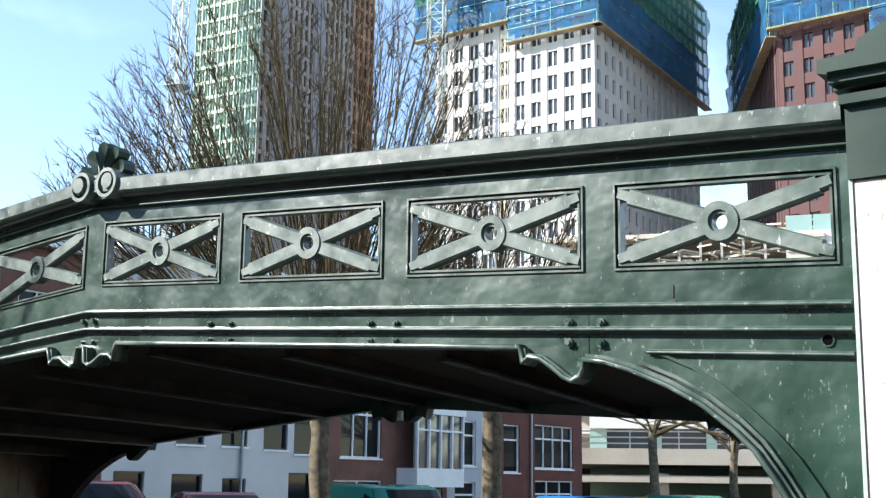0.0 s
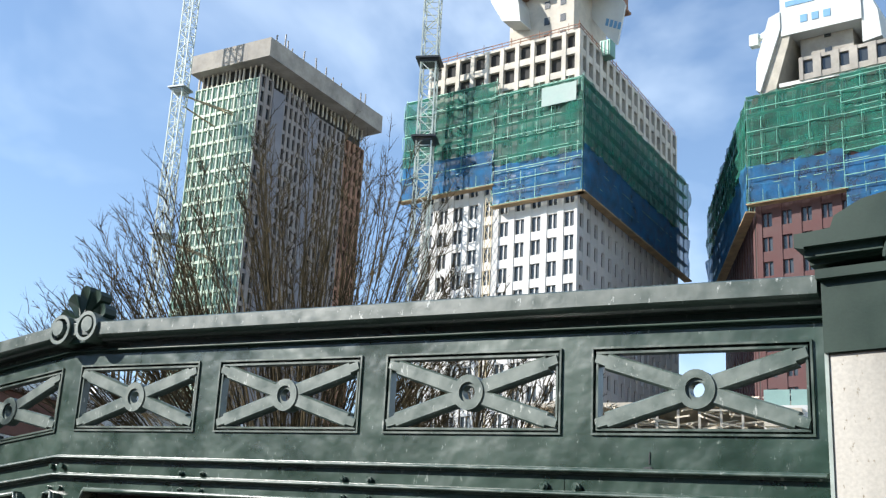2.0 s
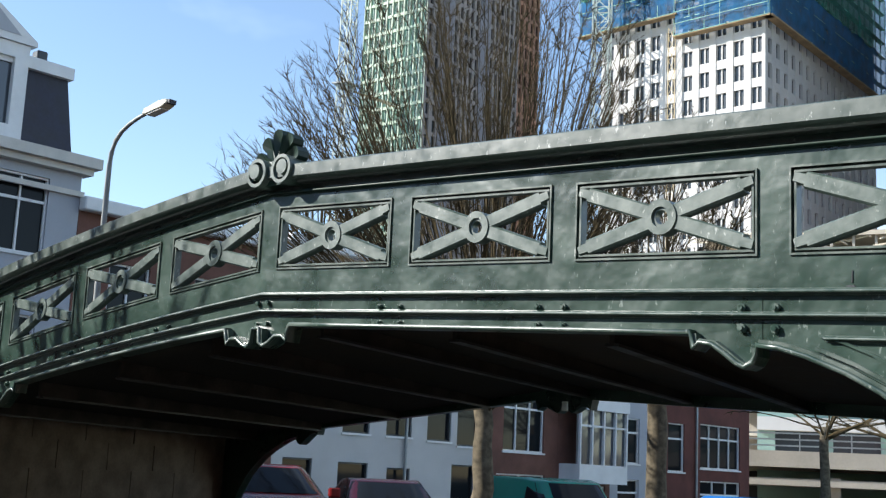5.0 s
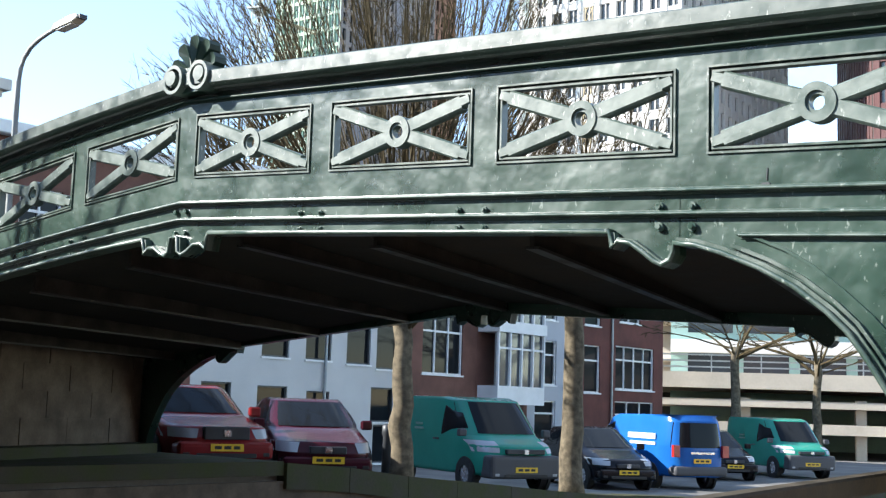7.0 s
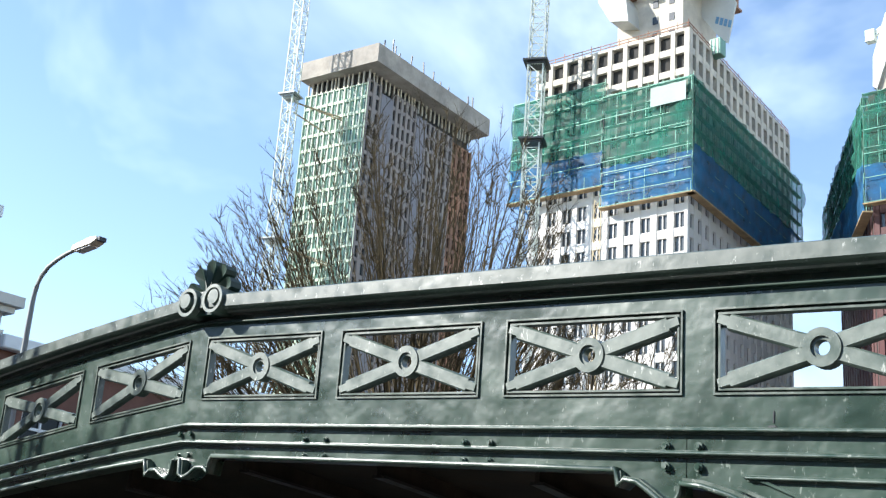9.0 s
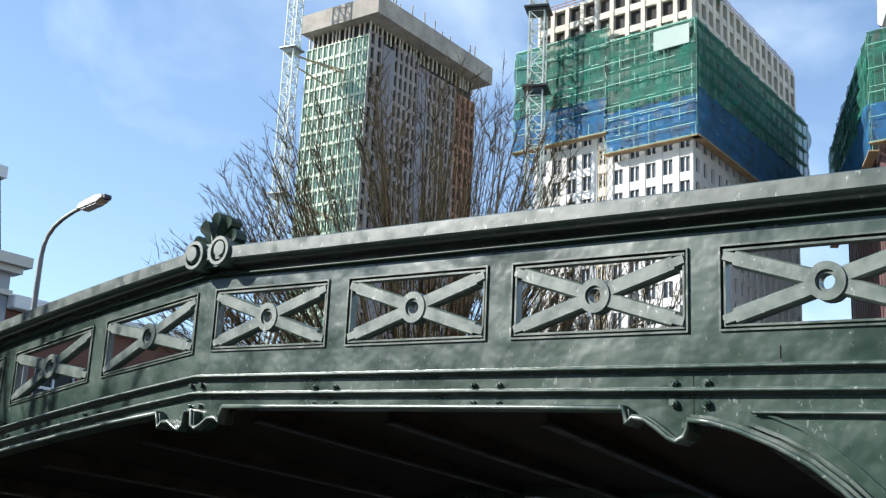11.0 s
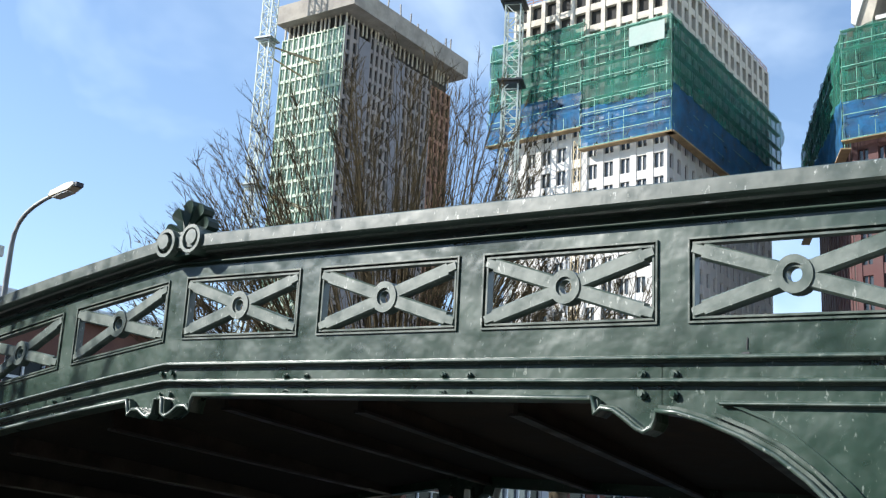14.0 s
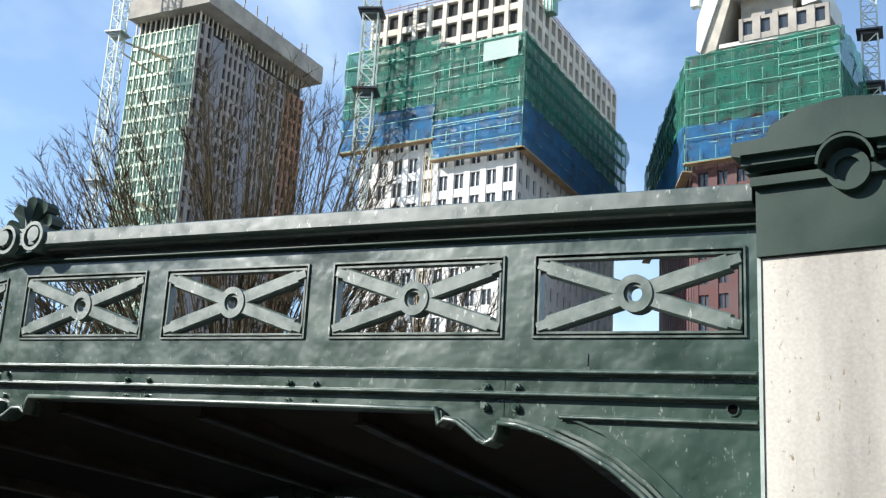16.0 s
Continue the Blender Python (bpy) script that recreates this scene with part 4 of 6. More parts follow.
    for k in range(6):
        beam(bm, (-101.5 + k * 1.1, 199, 128.8 + k * 1.5), (-100.9 + k * 1.1, 199, 130.4 + k * 1.5), 0.22)
    part("luffing_jib", bm, TUBE, t, "green crane jib leaning out")
    cab = part("site_cabin", bevel(boxes((-95.8, -93.6, 186, 188.2, 106.9, 110.2)), 0.1, 1), TUBE, t, "small pale green hoist cabin")
    for k in range(3):
        part("rib", boxes((-95.7 + k * 0.75, -95.5 + k * 0.75, 185.86, 185.998, 107.0, 110.0)), CRANE, cab)
    return t


def red_tower():
    t = thing("tower", "red brick office tower under construction with scaffold netting and white sheeting", "building")
    A, B, C, D = (-67.4, 188.0), (-44.0, 187.0), (-44.0, 232.0), (-92.0, 236.0)
    part("core_mass", (lambda bm: (plan_box(bm, [(-68.0, 189.0), (-44.8, 188.0), (-44.8, 231), (-90, 235)], STREET, 92.5), bm)[1])(bmesh.new()), SHADE_IN, t, "inner mass coloured dark for the unlit interior")
    window_wall(t, A, B, (0, -1), STREET + 3, 93.6, 7, 4.25, 0.52, 0.58, T_BRICK, double=True, part_rows=22)
    window_wall(t, D, A, (-1, -0.3), STREET + 3, 93.6, 14, 3.75, 0.42, 0.56, T_BRICK, part_rows=0)
    part("parapet", boxes((-62.5, -44.0, 187.0, 188.6, 93.6, 94.3)), T_STONE, t)
    window_wall(t, (-59.0, 186.9), (-43.9, 186.6), (0, -1), 94.0, 98.2, 5, 4.2, 0.55, 0.6, T_CONC, part_rows=2)
    e = 1.8
    fa, fb = (A[0] - e * 0.4, A[1] - e), (B[0] + e, B[1] - e)
    fd = (D[0] - e * 1.6, D[1] - e * 0.6)
    fc = (C[0] + e, C[1])
    mid = (-52.0, fa[1] - 0.3)
    scaffold(t, fa, mid, (0, -1), 73.3, 92.6, 2.9, 2.6, 4)
    scaffold(t, mid, fb, (0, -1), 69.0, 93.0, 2.9, 2.6, 5)
    scaffold(t, fd, fa, (-1, -0.3), 72.0, 92.0, 2.9, 2.9, 6, ledgers=False)
    net_face(t, fa, mid, (0, -1), 73.4, 80.0, NET_B, "blue debris netting", 11)
    net_face(t, fa, mid, (0, -1), 80.0, 92.6, NET_G, "green debris netting", 12)
    net_face(t, mid, fb, (0, -1), 69.1, 79.0, NET_B, "blue debris netting", 13)
    net_face(t, mid, fb, (0, -1), 79.0, 93.0, NET_G, "green debris netting", 14)
    net_face(t, fd, fa, (-1, -0.3), 72.1, 80.5, NET_B, "blue debris netting", 15, 0.9)
    net_face(t, fd, fa, (-1, -0.3), 80.5, 92.0, NET_G, "green debris netting", 16, 0.9)
    net_face(t, fb, fc, (1, 0), 69.1, 79.5, NET_B, "blue debris netting", 17, 0.9)
    net_face(t, fb, fc, (1, 0), 79.5, 93.0, NET_G, "green debris netting", 18, 0.9)
    part("core", boxes((-60.5, -51.5, 193, 206, 92, 113)), T_CONC, t, "raw concrete stair core")
    # no openings are cut; dark blocks stand for their shade
    bm = bmesh.new()
    for k in range(3):
        box(bm, -56.3, -55.2, 192.85, 193.1, 97 + k * 3.6, 98.6 + k * 3.6)
    tagged(part("core_openings", bm, GLASS_D, t, "dark blocks standing for shaded openings in the core"), kind="stuff")
    bm = bmesh.new()
    prism(bm, [(-66.8, 95.0), (-65.0, 93.0), (-61.8, 103.5), (-61.0, 107.0), (-63.2, 107.0), (-66.6, 100.5)], 190.5, 206)
    part("formwork", bm, FORM, t, "sloping timber formwork")
    bm = bmesh.new()
    box(bm, -63.0, -49.2, 190.2, 207, 104.8, 112.6)
    part("sheeting", bm, SHEET, t, "white sheeting with faded blue print")
    bm = bmesh.new()
    prism(bm, [(-67.6, 95.5), (-66.9, 95.0), (-63.0, 106.2), (-63.0, 109.5), (-65.0, 108.8), (-67.4, 101)], 190.0, 207)
    part("sheeting", bm, SHEET, t, "white weather sheeting")
    bm = bmesh.new()
    prism(bm, [(-49.3, 100.5), (-46.2, 101), (-46.6, 106), (-48.6, 111), (-49.3, 111)], 190.5, 207)
    part("sheeting", bm, SHEET, t, "white weather sheeting")
    bm = bmesh.new()
    for k in range(3):
        box(bm, -59.5 + k * 2.0, -58.3 + k * 2.0, 190.1, 190.15, 106.6, 108.0)
    box(bm, -62.0, -57.0, 190.1, 190.15, 110.2, 111.2)
    tagged(part("faded_print", bm, BLUE_P, t, "faded unreadable blue print"), kind="stuff")
    bm = bmesh.new()
    beam(bm, (-69.5, 194, 106.8), (-62.5, 194, 110.3), 0.7, 0.9)
    box(bm, -69.8, -68.2, 193.3, 194.7, 106.0, 108.2)
    part("counter_jib", bm, CRANE, t, "pale crane counter jib")
    return t


def green_tower():
    t = thing("tower", "stripped high-rise with pale green grid front and raw concrete crown", "building")
    A, B, C, D = (-190.2, 195.0), (-209.8, 193.5), (-213.5, 239.0), (-192.6, 239.0)
    zt = 128.6
    part("core_mass", (lambda bm: (plan_box(bm, grown([A, B, C, D], -0.9), STREET, 136), bm)[1])(bmesh.new()), SHADE_IN, t, "inner mass coloured dark for the unlit interior")
    window_wall(t, B, A, (0, -1), 20, zt, 11, 3.73, 0.80, 0.80, T_GREEN, depth=0.45, part_rows=20, pane=GLASS_G, split=PANEL_G)

    def along(q):
        return (A[0] + (D[0] - A[0]) * q, A[1] + (D[1] - A[1]) * q)
    for q0, q1, cols, top in ((0.0, 0.115, 2, zt + 1), (0.215, 0.44, 5, zt + 1), (0.53, 0.80, 6, zt - 1), (0.80, 1.0, 4, zt - 2)):
        window_wall(t, along(q0), along(q1), (1, 0), 20, top, cols, 3.73, 0.5, 0.74, T_GREY if q1 < 0.9 else T_RUST, part_rows=15)
    f, L, r, o = face_frame(A, D, (1, 0))
    for q0, q1 in ((0.115, 0.215), (0.44, 0.53)):
        bm = bmesh.new()
        prism(bm, [(L * q0, 20), (L * q1, 20), (L * q1, zt - 1), (L * q0, zt - 1)], -0.3, 0.4, f)
        part("blank_strip", bm, T_BLUE, t, "smooth blue-grey blank wall strip")
    # crown
    part("crown", (lambda bm: (plan_box(bm, [(-185.6, 192.6), (-209.8, 191.0), (-215.0, 241.7), (-189.2, 241.7)], 132.0, 136.8), bm)[1])(bmesh.new()), T_CONC, t, "overhanging raw concrete crown")
    rnd = random.Random(3)
    for P, Q, o in ((B, A, (0, -1)), (A, D, (1, 0))):
        f, L, r, oo = face_frame(P, Q, o)
        k = 0.5
        while k < L:
            bm = bmesh.new()
            beam(bm, f(k, 0.3, zt), f(k, 0.3, 132.1), 0.35)
            part("stub_column", bm, T_CORE, t)
            k += 1.0 + rnd.random()
    f, L, r, oo = face_frame(A, D, (1, 0))
    bm = bmesh.new()
    for k in range(30):
        u = 2 + k * 1.45 + rnd.random()
        h = rnd.choice((0.8, 1.2, 2.0, 4.5, 5.5)) * (0.8 + 0.4 * rnd.random())
        beam(bm, f(u, -1.0 + rnd.random(), 136.7), f(u, -1.0 + rnd.random() * 0.6, 136.7 + h), 0.28)
    for k in range(2):
        box(bm, -192.0 - k * 3, -190.6 - k * 3, 196, 197.5, 136.7, 138.6)
    tagged(part("roof_props", bm, DARK, t, "steel props and starter bars on the roof"), kind="stuff")
    for z in (122.6, 86.0):
        bm = bmesh.new()
        for dy in (0, -1.6):
            beam(bm, (-206.5, 187.5 + dy, z + 1.2), (-196.5, 193.6, z - 2.6 + dy * 0.4), 0.3)
        for k in range(6):
            beam(bm, (-206.0 + k * 1.5, 187.6 + k * 0.9, z + 1.0 - k * 0.6), (-205.2 + k * 1.5, 186.6 + k * 1.1, z + 0.3 - k * 0.7), 0.2)
        beam(bm, (-206.5, 187.0, z - 1.5), (-201.5, 193.2, z - 5.5), 0.3)
        part("crane_tie", bm, CRANE_Y, t, "yellow crane tie frame")
    bm = bmesh.new()
    f, L, r, oo = face_frame(A, D, (1, 0))
    prism(bm, [(L - 4, 74), (L + 3, 74), (L + 3, 78), (L - 4, 78)], -2.5, 2, f)
    part("platform", bm, T_CONC, t, "projecting concrete platform")
    return t


white_tower()
red_tower()
green_tower()


def tower_crane(x, y, z1, w, label, collars, yaw=20, cab=None):
    c = thing("tower_crane", label, "crane", "tower cranes", at=pose(x, y, 0, 0, 0, yaw))
    bm = bmesh.new()
    h = w / 2
    for sx in (-h, h):
        for sy in (-h, h):
            beam(bm, (sx, sy, STREET), (sx, sy, z1), 0.26)
    z, k = STREET, 0
    while z < z1 - w:
        for p, q in (((-h, -h), (h, -h)), ((h, -h), (h, h)), ((h, h), (-h, h)), ((-h, h), (-h, -h))):
            if k % 2:
                p, q = q, p
            beam(bm, (*p, z), (*q, z + w), 0.16)
            beam(bm, (*p, z), (*q, z), 0.13)
        z += w
        k += 1
    tagged(part("mast", bm, CRANE, c, "pale steel lattice mast"), kind="stuff")
    for zc in collars:
        bm = boxes((-h - 0.9, h + 0.9, -h - 0.9, h + 0.9, zc, zc + 0.35))
        box(bm, -h - 0.3, h + 0.3, -h - 0.3, h + 0.3, zc - 0.5, zc)
        part("collar", bm, DARK if not cab else GALV, c, "dark steel collar platform")
    for zc in range(int(z1) - 14, 60, -1000):
        part("climbing_cage", boxes((-h - 0.6, -h - 0.1, -h, h * 0.4, zc, zc + 3.5)), GALV, c)
    return c


tower_crane(-205.4, 184.5, 190, 2.6, "tall pale grey lattice tower crane beside the stripped high-rise", (124.0, 87.5), 15, cab=True)
tower_crane(-123.0, 170.2, 142, 2.8, "pale lattice tower crane in front of the pale tower", (89.4, 105.2), 25)
tower_crane(-41.5, 205.0, 122, 2.6, "pale lattice tower crane beside the red tower", (100.0, 90.0), 10)


# ---- trees ----
def branch(bm, p, d, ln, r, rnd, lift, segs=4, wob=0.12):
    pts, rad = [Vector(p)], [r]
    d = Vector(d).normalized()
    for i in range(segs):
        d = (d + Vector((rnd.uniform(-wob, wob), rnd.uniform(-wob, wob), rnd.uniform(-wob, wob) + lift))).normalized()
        pts.append(pts[-1] + d * (ln / segs))
        rad.append(r * (1 - 0.82 * (i + 1) / segs))
    tube(bm, pts, rad, 5 if r > 0.03 else 3)
    return pts, d


def curve_limb(bm, p0, p1, p2, r, rnd, segs=8, jit=0.03):
    pts, rad = [], []
    for i in range(segs + 1):
        t = i / segs
        q = p0.lerp(p1, t).lerp(p1.lerp(p2, t), t)
        w = jit * min(1, t * 3)
        pts.append(q + Vector((rnd.uniform(-w, w), rnd.uniform(-w, w), rnd.uniform(-w, w))))
        rad.append(r * (1 - 0.85 * t))
    tube(bm, pts, rad, 5)
    return pts


def bare_tree(x, y, z0, fork, limbs, wide, high, seed, label, trunk_r=0.2, twig_n=14, sub=6, off=(0, 0), droop=0.0, thick=1.0, spread=1.25, vase=0.45, stems=0, even=0.84):
    """A trunk to the fork; limbs rise in a vase to a dome of half-width wide and the given height; twigs fill its outer part."""
    t = thing("tree", label, "tree", "bare street trees", at=pose(x, y, z0))
    rnd = random.Random(seed)
    bm = bmesh.new()
    n = 9
    pts = [(rnd.uniform(-0.04, 0.04), rnd.uniform(-0.04, 0.04), fork * i / n - 0.15) for i in range(n + 1)]
    rad = [trunk_r * (1.25 if i == 0 else 1 - 0.25 * i / n + rnd.uniform(-0.03, 0.05)) for i in range(n + 1)]
    tube(bm, pts, rad, 12)
    part("trunk", bm, BARK, t, smooth=True)
    tw = bmesh.new()
    top = Vector(pts[-1])
    main_k = set(range(0, limbs, max(1, limbs // stems))) if stems else set()
    mains = []
    for k in sorted(range(limbs), key=lambda k: (k not in main_k, k)):
        az = 2.39996 * k + rnd.uniform(-0.3, 0.3)
        q = ((k + 0.5) / limbs) ** 0.85
        ang = spread * q ** 0.5
        st = top - Vector((0, 0, rnd.random() * 0.6))
        sc = rnd.uniform(even, 1.02)
        tip = top + Vector((wide * math.sin(ang) * math.cos(az) * sc + off[0] * q, wide * math.sin(ang) * math.sin(az) * sc + off[1] * q, high * (math.cos(ang) * 0.8 + 0.2) * sc))
        mid = st + Vector(((tip.x - st.x) * vase, (tip.y - st.y) * vase, (tip.z - st.z) * (0.52 + droop)))
        bm = bmesh.new()
        r = (0.022 + 0.034 * rnd.random()) * thick
        if stems and k not in main_k:
            near = min(mains, key=lambda m: (m[-1] - tip).length)
            i = rnd.choice((2, 3, 3, 4, 5))
            st = near[i].copy()
            go = (near[i + 1] - near[i]).normalized()
            mid = st.lerp(tip, 0.45) + go * 0.25 * (tip - st).length - (tip - st) * 0.12
            r = (0.010 + 0.011 * rnd.random()) * thick
        ps = curve_limb(bm, st, mid, tip, r, rnd)
        if k in main_k:
            mains.append(ps)
        part("limb", bm, TWIG, t)
        l = (tip - st).length
        for m in range(twig_n):
            i = min(7, int(2.5 + 5.5 * rnd.random() ** 0.65))
            q0 = ps[i].lerp(ps[i + 1], rnd.random())
            dv = (ps[i + 1] - ps[i]).normalized()
            d2 = (dv + Vector((rnd.uniform(-.8, .8), rnd.uniform(-.8, .8), rnd.uniform(-.4, .3)))).normalized()
            l2 = rnd.uniform(0.25, 0.65) * min(1.0, l / 4) * (1.15 - 0.05 * i)
            p2, d3 = branch(tw, q0, d2, l2, 0.009 * thick, rnd, 0.015, 4, 0.09)
            for e in range(sub):
                i2 = rnd.randrange(0, 3)
                q2 = p2[i2].lerp(p2[i2 + 1], rnd.random())
                d4 = (d2 + Vector((rnd.uniform(-.8, .8), rnd.uniform(-.8, .8), rnd.uniform(-.4, .4)))).normalized()
                branch(tw, q2, d4, l2 * rnd.uniform(0.25, 0.5), 0.0045 * thick, rnd, 0.02, 2, 0.1)
    tagged(part("twig_crown", tw, TWIG, t, "fine leafless twigs"), kind="stuff")
    return t


bare_tree(-13.75, 15.95, street_z(15.95), 3.1, 540, 3.9, 7.75, 5, "bare street tree with dense fanned limbs behind the bridge", 0.20, off=(-0.75, -0.85), thick=0.78, twig_n=10, sub=5, spread=1.46, vase=0.60, droop=0.0, stems=90, even=0.93)
bare_tree(-12.95, 19.95, street_z(19.9), 4.0, 210, 2.9, 5.2, 6, "bare street tree with low spreading twigs", 0.22, thick=0.95, vase=0.6, spread=1.66, droop=-0.05, twig_n=14, stems=30)
bare_tree(-36.0, 31.6, STREET, 6.5, 50, 5.0, 11.0, 7, "tall bare tree with fine twigs behind the houses", 0.3, thick=1.6)
bare_tree(-20.4, 42.3, -2.0, 4.6, 20, 4.4, 2.2, 8, "bare pollarded tree with wide crooked branches", 0.20, twig_n=9, sub=4, droop=0.05, thick=1.5, spread=1.6, stems=7)
bare_tree(-18.8, 45.9, -2.05, 4.3, 20, 4.2, 2.4, 11, "bare pollarded tree with wide crooked branches", 0.19, twig_n=9, sub=4, droop=0.05, thick=1.5, spread=1.6, stems=7)
# unseen trees on the opposite quay, added to shade and mirror in the bridge
bare_tree(-15.0, 1.9, STREET, 4.0, 30, 2.4, 5.2, 21, "unseen bare tree with thick limbs, added to dapple the bridge", 0.26, twig_n=8, sub=4, thick=2.3)
shade = bare_tree(-15.5, -9.5, STREET, 4.0, 40, 3.4, 5.5, 22, "unseen bare tree on the opposite quay, added for reflections", 0.24, twig_n=12)
for k, (x, y) in enumerate(((-16.0, -18.0), (-15.0, -27.0))):
    copy_thing(shade, pose(x, y, STREET, 0, 0, 70 * k + 40))


def building_site():
    """Low buildings and falsework between the towers."""
    t = thing("building_site", "low pale concrete frame with scaffolding and stacked boards", "building", at=pose(-60, 99, STREET, 0, 0, 17))
    rnd = random.Random(12)
    for k in range(7):
        part("floor_slab", boxes((0, 26, 0, 10, 3.0 + k * 3.55, 3.4 + k * 3.55)), BEIGE, t)
    for k in range(14):
        part("column", boxes((0.3 + k * 1.9, 0.52 + k * 1.9, 0.4, 0.7, 0, 24.3)), T_CONC, t)
    bm = bmesh.new()
    for k in range(260):
        x, z = rnd.uniform(0, 25), rnd.uniform(19.5, 25.0)
        beam(bm, (x, rnd.uniform(-0.6, 2), z), (x + rnd.uniform(-3, 3), rnd.uniform(-0.6, 2), z + rnd.uniform(-0.35, 0.35)), 0.14)
    tagged(part("falsework", bm, BEIGE, t, "pale falsework and boards"), kind="stuff")
    part("rear_wall", boxes((0, 26, 8, 8.3, 0, 24.0)), T_CONC, t)
    b = thing("low_building", "pale low building with horizontal louvres and glass rail", "building", at=pose(-37.2, 104, STREET, 0, 0, 17))
    part("wall", boxes((0, 18, 0.3, 9, 0, 24.0)), T_STONE, b)
    for k in range(14):
        part("louvre", boxes((0.0, 3.2, 0.0, 0.298, 15.3 + k * 0.62, 15.65 + k * 0.62), (3.9, 18, 0.0, 0.298, 15.3 + k * 0.62, 15.65 + k * 0.62)), BEIGE, b)
    for k in range(8):
        part("glass_rail", boxes((k * 2.3, k * 2.3 + 2.2, 0.35, 0.42, 24.003, 25.4)), PALE_GREEN, b, "pale green glass rail")


building_site()


# ---- houses on the left bank ----
def wall_with_openings(bm, w, h, holes, thick, z0=0.0):
    """A wall in the local xz plane, outside at y = 0, with rectangular holes (x0, x1, z0, z1)."""
    xs = sorted({0.0, w} | {v for o in holes for v in o[:2]})
    zs = sorted({z0, h} | {v for o in holes for v in o[2:]})
    for a, b in zip(xs, xs[1:]):
        run = None
        for c, d in zip(zs, zs[1:]):
            mx, mz = (a + b) / 2, (c + d) / 2
            hole = any(o[0] < mx < o[1] and o[2] < mz < o[3] for o in holes)
            if hole:
                if run:
                    box(bm, a, b, 0, thick, *run)
                run = None
            else:
                run = (run[0], d) if run else (c, d)
        if run:
            box(bm, a, b, 0, thick, *run)


def house_window(house, x0, x1, z0, z1, bars=1, trans=True, curtain=False, fm=None):
    fm = fm or WPAINT
    t = 0.05
    w = part("window", boxes((x0, x1, 0.13, 0.15, z0, z1)), GLASS_CAR, house)
    bm = boxes((x0, x0 + t, 0.06, 0.13, z0, z1), (x1 - t, x1, 0.06, 0.13, z0, z1), (x0 + t, x1 - t, 0.06, 0.13, z0, z0 + t), (x0 + t, x1 - t, 0.06, 0.13, z1 - t, z1))
    for k in range(bars):
        x = x0 + (x1 - x0) * (k + 1) / (bars + 1)
        box(bm, x - 0.025, x + 0.025, 0.07, 0.13, z0 + t, z1 - t)
    if trans:
        z = z0 + (z1 - z0) * 0.68
        box(bm, x0 + t, x1 - t, 0.075, 0.13, z - 0.035, z + 0.035)
    part("window_frame", bm, fm, w, "painted window frame")
    part("sill", boxes((x0 - 0.04, x1 + 0.04, -0.05, 0.1, z0 - 0.06, z0 - 0.002)), WPAINT, w)
    if curtain:
        part("curtain", boxes((x0 + 0.1, x1 - 0.1, 0.2, 0.22, z0 + 0.05, z1 - 0.05)), CURTAIN, w, "white net curtain")


ROW_X = -27.0


def house(y0, y1, h, material, label, windows, base=-2.25, cornice=True, x=ROW_X, at=None, fm=None):
    """windows: (x0, x1, z0, z1, bars, curtain) measured from the house's corner and the world's zero."""
    t = thing("house", label, "house", "row houses", at=at or pose(x, y0, base, 0, 0, 90))
    w = y1 - y0
    holes = [(a, b, c - base, d - base) for a, b, c, d, *_ in windows]
    bm = bmesh.new()
    wall_with_openings(bm, w - 0.01, h - base, holes, 0.3)
    bmesh.ops.remove_doubles(bm, verts=bm.verts, dist=1e-4)
    part("front_wall", bm, material, t)
    part("side_wall", boxes((0, 0.25, 0.302, 9, 0, h - base), (w - 0.26, w - 0.01, 0.302, 9, 0, h - base), (0.252, w - 0.262, 1.2, 1.4, 0, h - base)), material, t)
    part("roof", boxes((0.0, w - 0.01, 0.0, 9, h - base + 0.003, h - base + 0.16)), SLATE, t, "flat dark roof")
    if cornice:
        part("cornice", bevel(boxes((-0.02, w + 0.005, -0.32, -0.003, h - base - 0.22, h - base + 0.12)), 0.03, 1), WPAINT, t, "white painted cornice")
    for a, b, c, d, bars, cur in windows:
        house_window(t, a, b, c - base, d - base, bars, trans=not fm, curtain=cur, fm=fm)
    return t


